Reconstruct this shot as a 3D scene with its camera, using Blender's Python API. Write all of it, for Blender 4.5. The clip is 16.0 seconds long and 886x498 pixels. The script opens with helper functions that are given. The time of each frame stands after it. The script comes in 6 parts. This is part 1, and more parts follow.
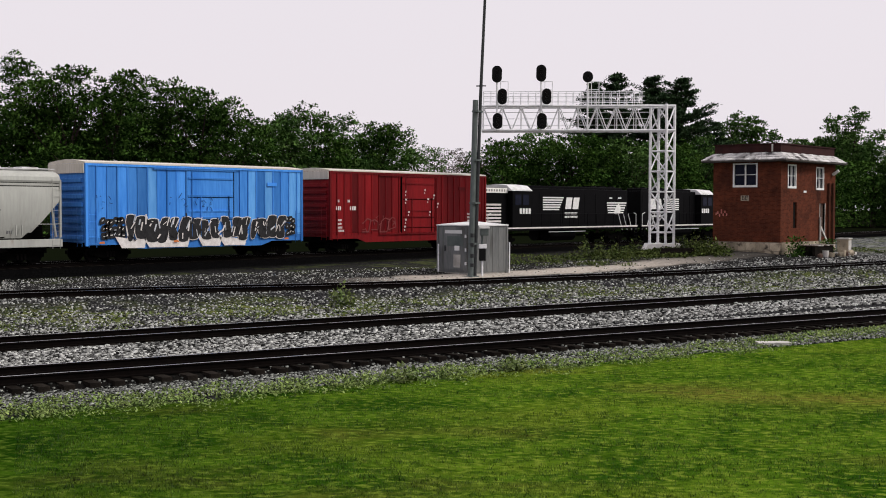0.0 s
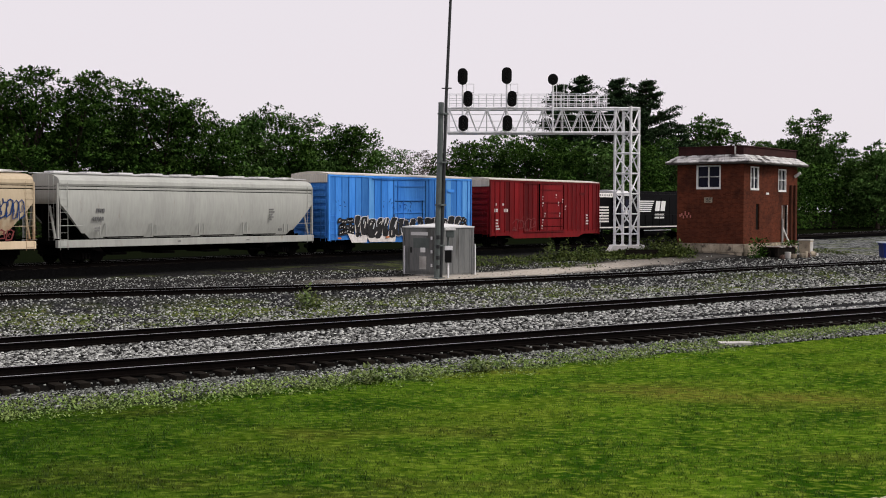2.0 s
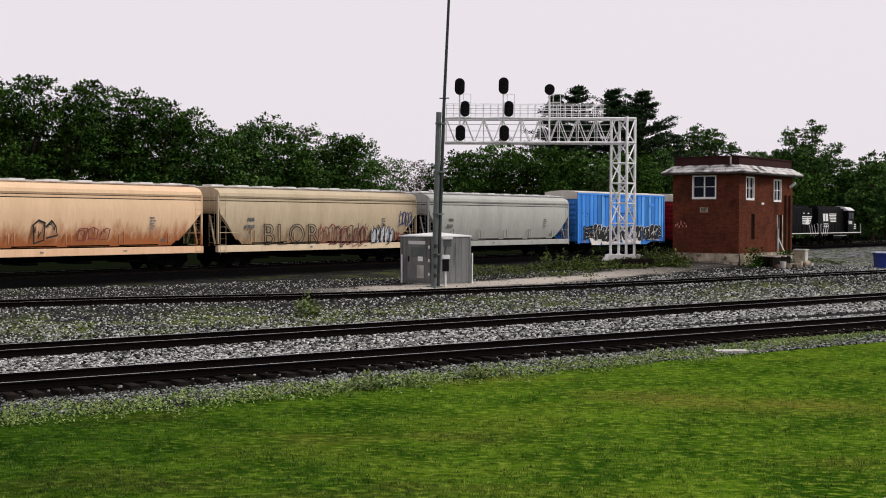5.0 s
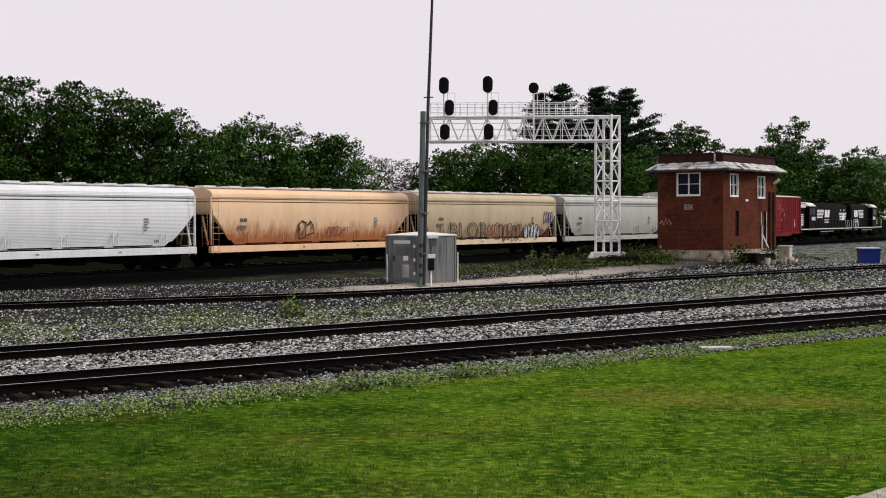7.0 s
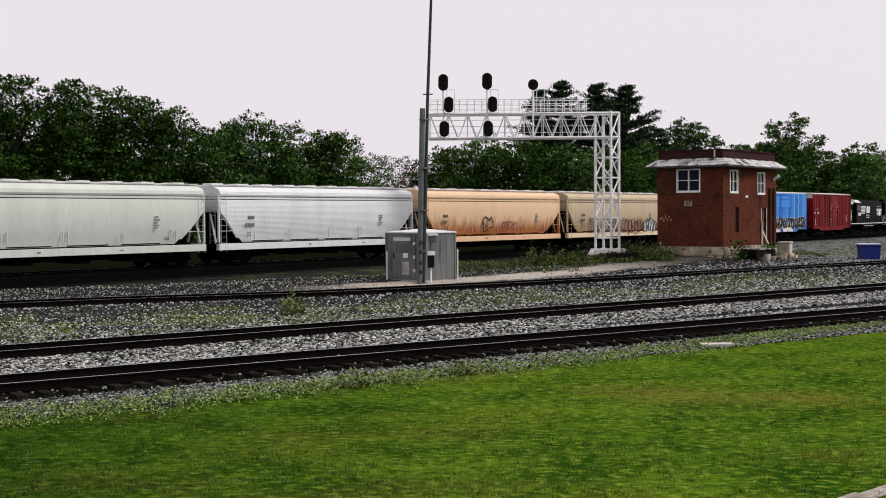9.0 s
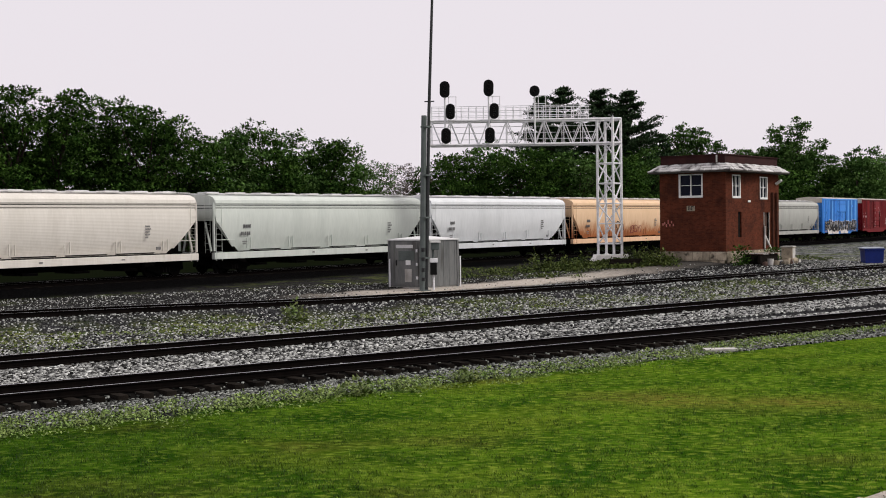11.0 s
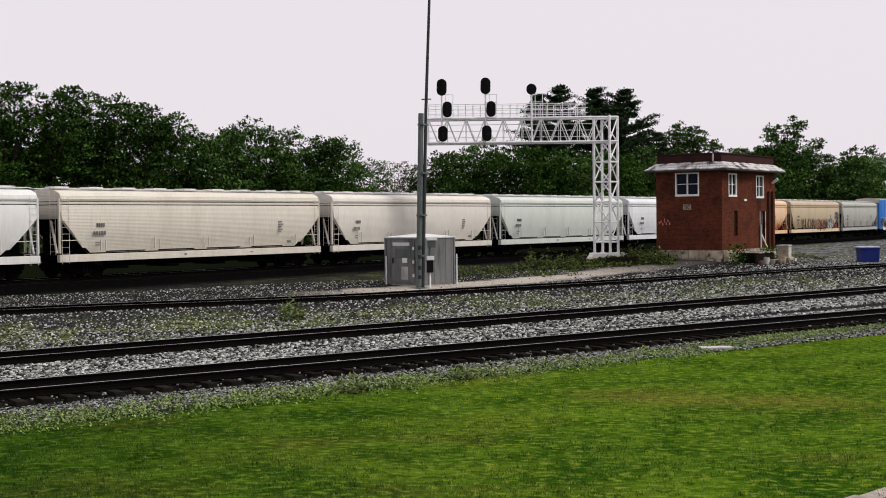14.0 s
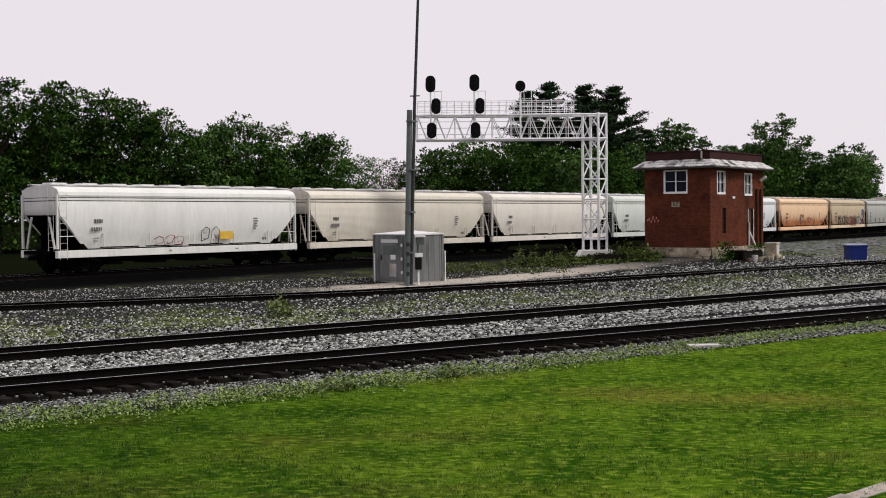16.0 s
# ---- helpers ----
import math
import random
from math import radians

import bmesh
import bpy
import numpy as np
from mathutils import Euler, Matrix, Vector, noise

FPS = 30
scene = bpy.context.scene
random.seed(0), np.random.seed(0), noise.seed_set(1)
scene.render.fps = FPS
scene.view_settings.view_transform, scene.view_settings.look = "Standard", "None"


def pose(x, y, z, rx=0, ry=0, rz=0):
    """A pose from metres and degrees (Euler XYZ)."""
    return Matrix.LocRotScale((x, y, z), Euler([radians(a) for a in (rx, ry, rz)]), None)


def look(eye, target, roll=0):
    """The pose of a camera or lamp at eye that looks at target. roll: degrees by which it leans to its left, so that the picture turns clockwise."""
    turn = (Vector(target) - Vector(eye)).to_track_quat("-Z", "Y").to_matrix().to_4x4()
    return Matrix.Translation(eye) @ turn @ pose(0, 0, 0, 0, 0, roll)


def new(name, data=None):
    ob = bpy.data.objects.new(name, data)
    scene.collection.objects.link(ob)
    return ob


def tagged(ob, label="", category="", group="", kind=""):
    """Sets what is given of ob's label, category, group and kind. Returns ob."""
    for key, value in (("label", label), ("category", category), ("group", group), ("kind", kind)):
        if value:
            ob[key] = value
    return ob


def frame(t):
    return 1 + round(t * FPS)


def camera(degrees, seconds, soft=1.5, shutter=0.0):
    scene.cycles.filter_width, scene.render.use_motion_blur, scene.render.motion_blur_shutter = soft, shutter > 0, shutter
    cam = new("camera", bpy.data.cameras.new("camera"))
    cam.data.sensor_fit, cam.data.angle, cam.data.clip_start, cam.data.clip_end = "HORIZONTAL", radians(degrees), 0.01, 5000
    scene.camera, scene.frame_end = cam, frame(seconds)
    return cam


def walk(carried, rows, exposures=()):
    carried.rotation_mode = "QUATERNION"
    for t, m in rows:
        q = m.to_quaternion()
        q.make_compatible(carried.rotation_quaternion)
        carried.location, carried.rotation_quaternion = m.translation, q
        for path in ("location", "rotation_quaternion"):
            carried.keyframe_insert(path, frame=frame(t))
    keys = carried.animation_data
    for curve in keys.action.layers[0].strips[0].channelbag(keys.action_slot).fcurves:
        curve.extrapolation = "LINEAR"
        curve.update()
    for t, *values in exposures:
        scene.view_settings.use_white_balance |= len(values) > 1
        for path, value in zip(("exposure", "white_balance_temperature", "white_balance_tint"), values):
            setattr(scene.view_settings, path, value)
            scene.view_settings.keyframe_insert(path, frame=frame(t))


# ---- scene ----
cam = camera(40.1, 16.0, soft=1.0)
ROWS = [
    (0.0, 0.444, 0.258, 2.788, -49.879, -1.950, -0.121),
    (0.5, 0.152, 0.105, 2.769, -50.444, -1.899, -0.251),
    (1.0, 0.144, 0.098, 2.775, -50.812, -1.612, -0.371),
    (1.5, 0.081, 0.066, 2.769, -51.052, -1.559, -0.180),
    (2.0, 0.323, 0.136, 2.788, -51.471, -1.856, -0.091),
    (2.5, 0.405, 0.175, 2.795, -50.876, -2.719, 0.060),
    (3.0, 0.215, 0.099, 2.772, -51.146, -1.774, -0.074),
    (3.5, 0.109, 0.060, 2.774, -51.700, -1.642, -0.348),
    (4.0, 0.063, 0.039, 2.767, -51.489, -1.509, -0.431),
    (6.5, -0.005, -0.013, 2.762, -52.254, -1.322, 0.250),
    (7.0, 0.015, 0.001, 2.770, -52.376, -1.450, 0.234),
    (7.5, 0.048, 0.013, 2.768, -52.340, -1.566, 0.252),
    (8.0, 0.011, 0.015, 2.763, -52.432, -1.685, 0.134),
    (8.5, 0.136, 0.040, 2.779, -52.244, -1.958, 0.227),
    (9.0, 0.072, 0.038, 2.772, -52.386, -1.590, 0.396),
    (11.5, 0.100, 0.024, 2.774, -52.237, -1.266, 0.849),
    (12.0, 0.091, 0.007, 2.769, -52.272, -1.262, 0.736),
    (12.5, 0.078, 0.017, 2.776, -52.267, -1.274, 0.807),
    (13.0, 0.103, 0.026, 2.770, -52.324, -1.183, 0.595),
    (13.5, 0.063, 0.019, 2.769, -52.425, -1.241, 0.646),
    (14.0, 0.060, 0.019, 2.768, -52.427, -1.361, 0.652),
    (14.5, 0.018, -0.003, 2.766, -52.356, -1.391, 0.451),
    (15.0, 0.033, 0.012, 2.769, -52.336, -1.428, 0.488),
    (15.5, 0.084, 0.013, 2.771, -52.614, -1.609, 0.509),
    (16.0, 0.136, 0.034, 2.782, -52.940, -1.525, 0.533),
]
walk(cam, [(t, pose(x, y, z, 90 + pitch, roll, yaw)) for t, x, y, z, yaw, pitch, roll in ROWS],
     exposures=[(0.0, 0.0), (16.0, 0.0)])

# ---- world and light: a bright overcast afternoon ----
world = bpy.data.worlds.new("overcast_sky")
scene.world = world
world.use_nodes = True
wn, wl = world.node_tree.nodes, world.node_tree.links
wn.clear()
w_out = wn.new("ShaderNodeOutputWorld")
w_bg = wn.new("ShaderNodeBackground")
w_sky = wn.new("ShaderNodeTexSky")
w_sky.sky_type, w_sky.sun_disc = "NISHITA", False
w_sky.sun_elevation, w_sky.sun_rotation = radians(46), radians(153)
w_sky.air_density, w_sky.dust_density = 1.0, 6.0
w_gain = wn.new("ShaderNodeMix")
w_gain.data_type, w_gain.blend_type = "RGBA", "MULTIPLY"
w_gain.inputs[0].default_value = 1.0
w_gain.inputs[7].default_value = (0.08, 0.08, 0.08, 1)
w_mix = wn.new("ShaderNodeMix")
w_mix.data_type = "RGBA"
w_mix.inputs[0].default_value = 0.9
w_mix.inputs[7].default_value = (0.90, 0.838, 0.89, 1)
wl.new(w_sky.outputs[0], w_gain.inputs[6])
wl.new(w_gain.outputs[2], w_mix.inputs[6])
wl.new(w_mix.outputs[2], w_bg.inputs[0])
w_bg.inputs[1].default_value = 1.0
wl.new(w_bg.outputs[0], w_out.inputs[0])

sun_data = bpy.data.lights.new("sun", "SUN")
sun_data.energy, sun_data.angle, sun_data.color = 2.5, radians(18), (1.0, 0.96, 0.9)
sun = new("sun", sun_data)
sun.matrix_world = look((0, 0, 100), (-34, 68, 21))

# ---- material helpers ----


def mat(name, a, b=None, scale=4.0, rough=0.7, metal=0.0, bump=0.0, fine=60.0, spots=None, spot_scale=1.2, spot_at=0.62, vary=0.0, stretch=(1, 1, 1), islands=0.0, gloss=0.12, flecks=0.0):
    """A surface whose colour runs from a to b by noise at two scales, with optional stains, bump and a shift for each object."""
    m = bpy.data.materials.new(name)
    m.use_nodes = True
    nt, ln = m.node_tree.nodes, m.node_tree.links
    bsdf = nt["Principled BSDF"]
    bsdf.inputs["Roughness"].default_value, bsdf.inputs["Metallic"].default_value = rough, metal
    bsdf.inputs["Specular IOR Level"].default_value = gloss
    b = b or tuple(c * 0.75 for c in a)
    co, mp = nt.new("ShaderNodeTexCoord"), nt.new("ShaderNodeMapping")
    mp.inputs["Scale"].default_value = stretch
    ln.new(co.outputs["Object"], mp.inputs[0])
    n1, n2 = nt.new("ShaderNodeTexNoise"), nt.new("ShaderNodeTexNoise")
    for n, s in ((n1, scale), (n2, fine)):
        ln.new(mp.outputs[0], n.inputs["Vector"])
        n.inputs["Scale"].default_value, n.inputs["Detail"].default_value = s, 5.0
    add = nt.new("ShaderNodeMath")
    add.operation = "MULTIPLY_ADD"
    add.inputs[1].default_value = 0.45
    ln.new(n2.outputs["Fac"], add.inputs[0])
    sub = nt.new("ShaderNodeMath")
    sub.operation = "MULTIPLY"
    sub.inputs[1].default_value = 0.55
    ln.new(n1.outputs["Fac"], sub.inputs[0])
    ln.new(sub.outputs[0], add.inputs[2])
    ramp = nt.new("ShaderNodeValToRGB")
    ramp.color_ramp.elements[0].position, ramp.color_ramp.elements[1].position = 0.36, 0.64
    ramp.color_ramp.elements[0].color, ramp.color_ramp.elements[1].color = (*a, 1), (*b, 1)
    ln.new(add.outputs[0], ramp.inputs[0])
    colour = ramp.outputs[0]
    if spots:
        n3 = nt.new("ShaderNodeTexNoise")
        n3.inputs["Scale"].default_value, n3.inputs["Detail"].default_value = spot_scale, 8.0
        ln.new(mp.outputs[0], n3.inputs["Vector"])
        sr = nt.new("ShaderNodeMapRange")
        sr.inputs[1].default_value, sr.inputs[2].default_value = spot_at - 0.06, spot_at + 0.1
        ln.new(n3.outputs["Fac"], sr.inputs[0])
        mx = nt.new("ShaderNodeMix")
        mx.data_type = "RGBA"
        ln.new(sr.outputs[0], mx.inputs[0])
        ln.new(colour, mx.inputs[6])
        mx.inputs[7].default_value = (*spots, 1)
        colour = mx.outputs[2]
    if flecks:
        # most pieces stay dark, a few are pale
        pw = nt.new("ShaderNodeMath")
        pw.operation = "POWER"
        pw.inputs[1].default_value = flecks
        ln.new(nt.new("ShaderNodeNewGeometry").outputs["Random Per Island"], pw.inputs[0])
        fr = nt.new("ShaderNodeMapRange")
        fr.inputs[3].default_value, fr.inputs[4].default_value = 0.05, 4.3
        ln.new(pw.outputs[0], fr.inputs[0])
        hf = nt.new("ShaderNodeHueSaturation")
        ln.new(fr.outputs[0], hf.inputs["Value"])
        ln.new(colour, hf.inputs["Color"])
        colour = hf.outputs[0]
    if vary or islands:
        src = nt.new("ShaderNodeNewGeometry").outputs["Random Per Island"] if islands else nt.new("ShaderNodeObjectInfo").outputs["Random"]
        amount = islands or vary
        vr = nt.new("ShaderNodeMapRange")
        vr.inputs[3].default_value, vr.inputs[4].default_value = 1 - amount, 1 + amount
        ln.new(src, vr.inputs[0])
        hs = nt.new("ShaderNodeHueSaturation")
        ln.new(vr.outputs[0], hs.inputs["Value"])
        ln.new(colour, hs.inputs["Color"])
        colour = hs.outputs[0]
    ln.new(colour, bsdf.inputs["Base Color"])
    if bump:
        bp = nt.new("ShaderNodeBump")
        bp.inputs["Strength"].default_value, bp.inputs["Distance"].default_value = bump, 0.02
        ln.new(n2.outputs["Fac"], bp.inputs["Height"])
        ln.new(bp.outputs[0], bsdf.inputs["Normal"])
    return m


def car_paint(name, a, b, rust=(0.16, 0.06, 0.025), rust_low=0.0, ribs=0.0, vary=0.0, rough=0.55):
    """Weathered car paint: vertical streaks, fine horizontal ribs, and rust that rises from the sill by rust_low."""
    m = mat(name, a, b, scale=1.1, rough=rough, fine=9.0, stretch=(1.0, 1.0, 0.12), vary=vary)
    nt, ln = m.node_tree.nodes, m.node_tree.links
    bsdf = nt["Principled BSDF"]
    colour = bsdf.inputs["Base Color"].links[0].from_socket
    co = nt.new("ShaderNodeTexCoord")
    mp = nt.new("ShaderNodeMapping")
    mp.inputs["Scale"].default_value = (1.6, 1.6, 0.35)
    ln.new(co.outputs["Object"], mp.inputs[0])
    n = nt.new("ShaderNodeTexNoise")
    n.inputs["Scale"].default_value, n.inputs["Detail"].default_value = 1.7, 9.0
    n.inputs["Roughness"].default_value = 0.7
    ln.new(mp.outputs[0], n.inputs["Vector"])
    sep = nt.new("ShaderNodeSeparateXYZ")
    ln.new(co.outputs["Object"], sep.inputs[0])
    low = nt.new("ShaderNodeMapRange")
    low.inputs[1].default_value, low.inputs[2].default_value = 2.9, 1.2
    low.inputs[3].default_value, low.inputs[4].default_value = 0.0, rust_low
    ln.new(sep.outputs["Z"], low.inputs[0])
    sm = nt.new("ShaderNodeMath")
    sm.operation = "ADD"
    ln.new(n.outputs["Fac"], sm.inputs[0])
    ln.new(low.outputs[0], sm.inputs[1])
    mr = nt.new("ShaderNodeMapRange")
    mr.inputs[1].default_value, mr.inputs[2].default_value = 0.62, 0.95
    mr.inputs[4].default_value = 0.85
    ln.new(sm.outputs[0], mr.inputs[0])
    mx = nt.new("ShaderNodeMix")
    mx.data_type = "RGBA"
    ln.new(mr.outputs[0], mx.inputs[0])
    ln.new(colour, mx.inputs[6])
    mx.inputs[7].default_value = (*rust, 1)
    ln.new(mx.outputs[2], bsdf.inputs["Base Color"])
    if ribs:
        wv = nt.new("ShaderNodeTexWave")
        wv.bands_direction = "Z"
        wv.inputs["Scale"].default_value, wv.inputs["Distortion"].default_value = 4.2, 0.0
        ln.new(co.outputs["Object"], wv.inputs["Vector"])
        bp = nt.new("ShaderNodeBump")
        bp.inputs["Strength"].default_value, bp.inputs["Distance"].default_value = ribs, 0.03
        ln.new(wv.outputs["Fac"], bp.inputs["Height"])
        ln.new(bp.outputs[0], bsdf.inputs["Normal"])
    return m


# ---- plan ----
# Main tracks run along ALONG; ACROSS points from the camera over them. The train's track runs along x.
ALONG, ACROSS = Vector((0.9613, -0.2756, 0)), Vector((0.2756, 0.9613, 0))
TRAIN_Y = 54.51
TRACK_1, TRACK_2, TRACK_3 = (25.04, 26.54), (31.85, 33.35), (45.1, 46.6)
PROFILE = [(-2000, -1.2), (0, -1.15), (21.5, -0.96), (22.4, -0.94), (24.3, -0.93), (24.62, -0.90), (24.95, -0.81), (27.2, -0.80), (28.4, -0.87), (30.4, -0.87), (31.2, -0.81), (34.0, -0.81),
           (36.0, -0.90), (42.5, -0.87), (44.0, -0.70), (47.8, -0.70), (49.2, -0.6), (54.0, -0.5), (65.0, -0.3), (2000, -0.2)]


def bend(x):
    """The train's track curves gently away beyond the tower."""
    k = min(max(0.0, x - 122.0), 100.0)
    return 0.001 * k * k + 0.2 * max(0.0, x - 222.0)


def lerp_table(v, table):
    for (a, za), (b, zb) in zip(table, table[1:]):
        if v <= b:
            return za + (zb - za) * max(0.0, (v - a)) / (b - a)
    return table[-1][1]


def smooth(v, a, b):
    k = min(1.0, max(0.0, (v - a) / (b - a)))
    return k * k * (3 - 2 * k)


def rise(a):
    """The third track is lifted towards both ends to fit the camera's view."""
    return 0.185 * (1 - smooth(a, 12, 30)) + 0.16 * smooth(a, 38, 76)


def swerve_1(a):
    return -0.025 * (min(max(a, -20), 120) - 17)


def swerve_2(a):
    """The first two tracks part by a small angle."""
    return 0.03 * (min(max(a, -20), 120) - 21)


def ground_z(x, y):
    a, n = x * ALONG.x + y * ALONG.y, x * ACROSS.x + y * ACROSS.y
    second = smooth(n, 28.4, 30.4)
    on = smooth(n, 18, 22) * (1 - smooth(n, 36, 42))
    z = lerp_table(n - on * (swerve_1(a) * (1 - second) + swerve_2(a) * second), PROFILE)
    z += rise(a) * smooth(n, 41.0, 44.0) * (1 - smooth(n, 47.8, 50.0))
    z += 0.75 * math.exp(-(((x - 75.5) / 12) ** 2 + ((y - 35.2) / 6) ** 2))
    z += 0.25 * math.exp(-(((x - 72) / 4) ** 2 + ((y - 41.4) / 4) ** 2))
    d = abs(y - TRAIN_Y - bend(x))
    bed = 1 - smooth(d, 1.7, 3.4)
    z = z * (1 - bed) + -0.2 * bed
    if 36 < n < 42 or n > 50 or n < 20:
        z += 0.05 * noise.noise((x * 0.5, y * 0.5, 3)) * (1 - bed)
    return z


def at(a, n, z=0.0):
    p = ALONG * a + ACROSS * n
    return Vector((p.x, p.y, z))


# ---- mesh helpers ----


def mesh_of(name, bm, material=None, smooth_faces=False):
    me = bpy.data.meshes.new(name)
    bm.to_mesh(me)
    bm.free()
    for m in (material if isinstance(material, (list, tuple)) else [material] if material else []):
        me.materials.append(m)
    if smooth_faces:
        for p in me.polygons:
            p.use_smooth = True
    return me


def part(name, bm, material, parent=None, label="", smooth_faces=False):
    ob = new(name, mesh_of(name, bm, material, smooth_faces))
    if parent:
        ob.parent = parent
    if label:
        ob["label"] = label
    return ob


def thing(name, m, label, category, group="", kind=""):
    ob = new(name)
    ob.empty_display_size = 0.2
    ob.matrix_world = m
    return tagged(ob, label, category, group, kind)


def box(bm, x0, x1, y0, y1, z0, z1, bevel=0.0):
    r = bmesh.ops.create_cube(bm, size=1.0, matrix=Matrix.Translation(((x0 + x1) / 2, (y0 + y1) / 2, (z0 + z1) / 2)) @ Matrix.Diagonal((x1 - x0, y1 - y0, z1 - z0, 1)))
    if bevel:
        edges = list({e for v in r["verts"] for e in v.link_edges})
        bmesh.ops.bevel(bm, geom=edges, offset=bevel, segments=2, affect="EDGES", profile=0.7)
    return bm


def boxes(*sizes, bevel=0.0):
    bm = bmesh.new()
    for s in sizes:
        box(bm, *s, bevel=bevel)
    return bm


def bar(bm, p, q, r, sides=6, r2=None):
    """A round bar from p to q."""
    p, q = Vector(p), Vector(q)
    d = q - p
    m = Matrix.Translation((p + q) / 2) @ d.to_track_quat("Z", "Y").to_matrix().to_4x4()
    bmesh.ops.create_cone(bm, cap_ends=True, segments=sides, radius1=r, radius2=r if r2 is None else r2, depth=d.length, matrix=m)
    return bm


def bars(lines, r, sides=6):
    bm = bmesh.new()
    for p, q in lines:
        bar(bm, p, q, r, sides)
    return bm


def prism(bm, outline, lo, hi, axis="y"):
    """An outline in the plane across the axis, drawn out from lo to hi. For axis y the outline is (x, z); for x it is (y, z); for z it is (x, y)."""
    def place(u, v, w):
        return {"y": (u, w, v), "x": (w, u, v), "z": (u, v, w)}[axis]
    a = [bm.verts.new(place(u, v, lo)) for u, v in outline]
    b = [bm.verts.new(place(u, v, hi)) for u, v in outline]
    n = len(outline)
    faces = [bm.faces.new(a), bm.faces.new(b[::-1])]
    for i in range(n):
        faces.append(bm.faces.new((a[i], b[i], b[(i + 1) % n], a[(i + 1) % n])))
    bmesh.ops.recalc_face_normals(bm, faces=faces)
    return bm

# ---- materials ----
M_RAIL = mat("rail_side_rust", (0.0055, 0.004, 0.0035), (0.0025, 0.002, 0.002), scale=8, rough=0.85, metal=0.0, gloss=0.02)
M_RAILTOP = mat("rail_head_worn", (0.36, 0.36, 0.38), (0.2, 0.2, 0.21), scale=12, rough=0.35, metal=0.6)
M_TIE = mat("tie_creosoted_wood", (0.022, 0.018, 0.015), (0.007, 0.006, 0.005), scale=5, rough=0.95, bump=0.4, vary=0.35, gloss=0.02)
M_STONE = mat("ballast_stone", (0.215, 0.218, 0.208), (0.07, 0.071, 0.069), scale=9, rough=0.95, flecks=1.9, gloss=0.03)
M_STONEDARK = mat("darker_ballast_stone", (0.13, 0.135, 0.125), (0.045, 0.047, 0.043), scale=9, rough=0.95, flecks=1.9, gloss=0.03)
M_WEED = mat("weed_leaf", (0.07, 0.12, 0.03), (0.16, 0.18, 0.06), scale=2, rough=0.6, islands=0.4)
M_FRINGE = mat("pale_fringe_leaf", (0.085, 0.15, 0.035), (0.21, 0.26, 0.085), scale=3, rough=0.7, islands=0.6, gloss=0.05)
M_TALLWEED = mat("tall_weed_leaf", (0.030, 0.055, 0.012), (0.085, 0.10, 0.028), scale=2, rough=0.7, islands=0.6, gloss=0.05)
M_BARK = mat("bark", (0.06, 0.045, 0.035), (0.025, 0.02, 0.016), scale=6, rough=0.95, bump=0.5)
M_LEAF = mat("broad_leaf", (0.015, 0.042, 0.009), (0.058, 0.112, 0.020), scale=0.35, rough=0.85, islands=0.6, fine=3, gloss=0.0)
M_LEAF_PALE = mat("pale_broad_leaf", (0.038, 0.088, 0.024), (0.092, 0.16, 0.042), scale=0.35, rough=0.85, islands=0.5, fine=3, gloss=0.0)
M_NEEDLE = mat("pine_needle", (0.020, 0.044, 0.020), (0.044, 0.075, 0.032), scale=0.5, rough=0.7, islands=0.5, fine=3, gloss=0.04)
M_DRY = mat("dry_twig_leaf", (0.10, 0.078, 0.058), (0.055, 0.052, 0.034), scale=0.5, rough=0.8, islands=0.4, fine=3)
M_CONCRETE = mat("pale_concrete", (0.55, 0.53, 0.50), (0.36, 0.35, 0.33), scale=3, rough=0.9, bump=0.2, spots=(0.22, 0.21, 0.19))
M_PATH = mat("grey_path_concrete", (0.42, 0.44, 0.47), (0.32, 0.34, 0.37), scale=2, rough=0.9, bump=0.2)
M_KERB = mat("warm_kerb_concrete", (0.44, 0.39, 0.34), (0.26, 0.23, 0.20), scale=4, rough=0.9, bump=0.3, spots=(0.17, 0.15, 0.13))
M_GALV = mat("galvanised_steel", (0.84, 0.84, 0.85), (0.62, 0.62, 0.64), scale=5, rough=0.55, metal=0.05)
M_FOOT = mat("white_footing_concrete", (0.88, 0.86, 0.82), (0.70, 0.68, 0.65), scale=3, rough=0.9, bump=0.2)
M_BLACK = mat("signal_black", (0.005, 0.005, 0.005), (0.003, 0.003, 0.003), scale=4, rough=0.6)
M_LENS = mat("dark_lens", (0.012, 0.006, 0.006), (0.006, 0.004, 0.004), scale=4, rough=0.3)
M_ALU = mat("weathered_aluminium", (0.20, 0.205, 0.20), (0.125, 0.13, 0.13), scale=1.6, rough=0.5, metal=0.35, fine=14, stretch=(2, 2, 0.3), spots=(0.09, 0.09, 0.085), spot_scale=2.0)
M_ALUROOF = mat("pale_aluminium_roof", (0.68, 0.68, 0.68), (0.5, 0.5, 0.5), scale=2, rough=0.5, spots=(0.3, 0.29, 0.27))
M_MAST = mat("mast_galvanised_green_grey", (0.13, 0.15, 0.145), (0.085, 0.10, 0.095), scale=3, rough=0.5, metal=0.3)
M_MASTTOP = mat("mast_thin_dark", (0.05, 0.055, 0.055), (0.03, 0.03, 0.032), scale=3, rough=0.5, metal=0.2)
M_WHITE = mat("white_paint", (0.78, 0.78, 0.77), (0.62, 0.62, 0.60), scale=4, rough=0.6)


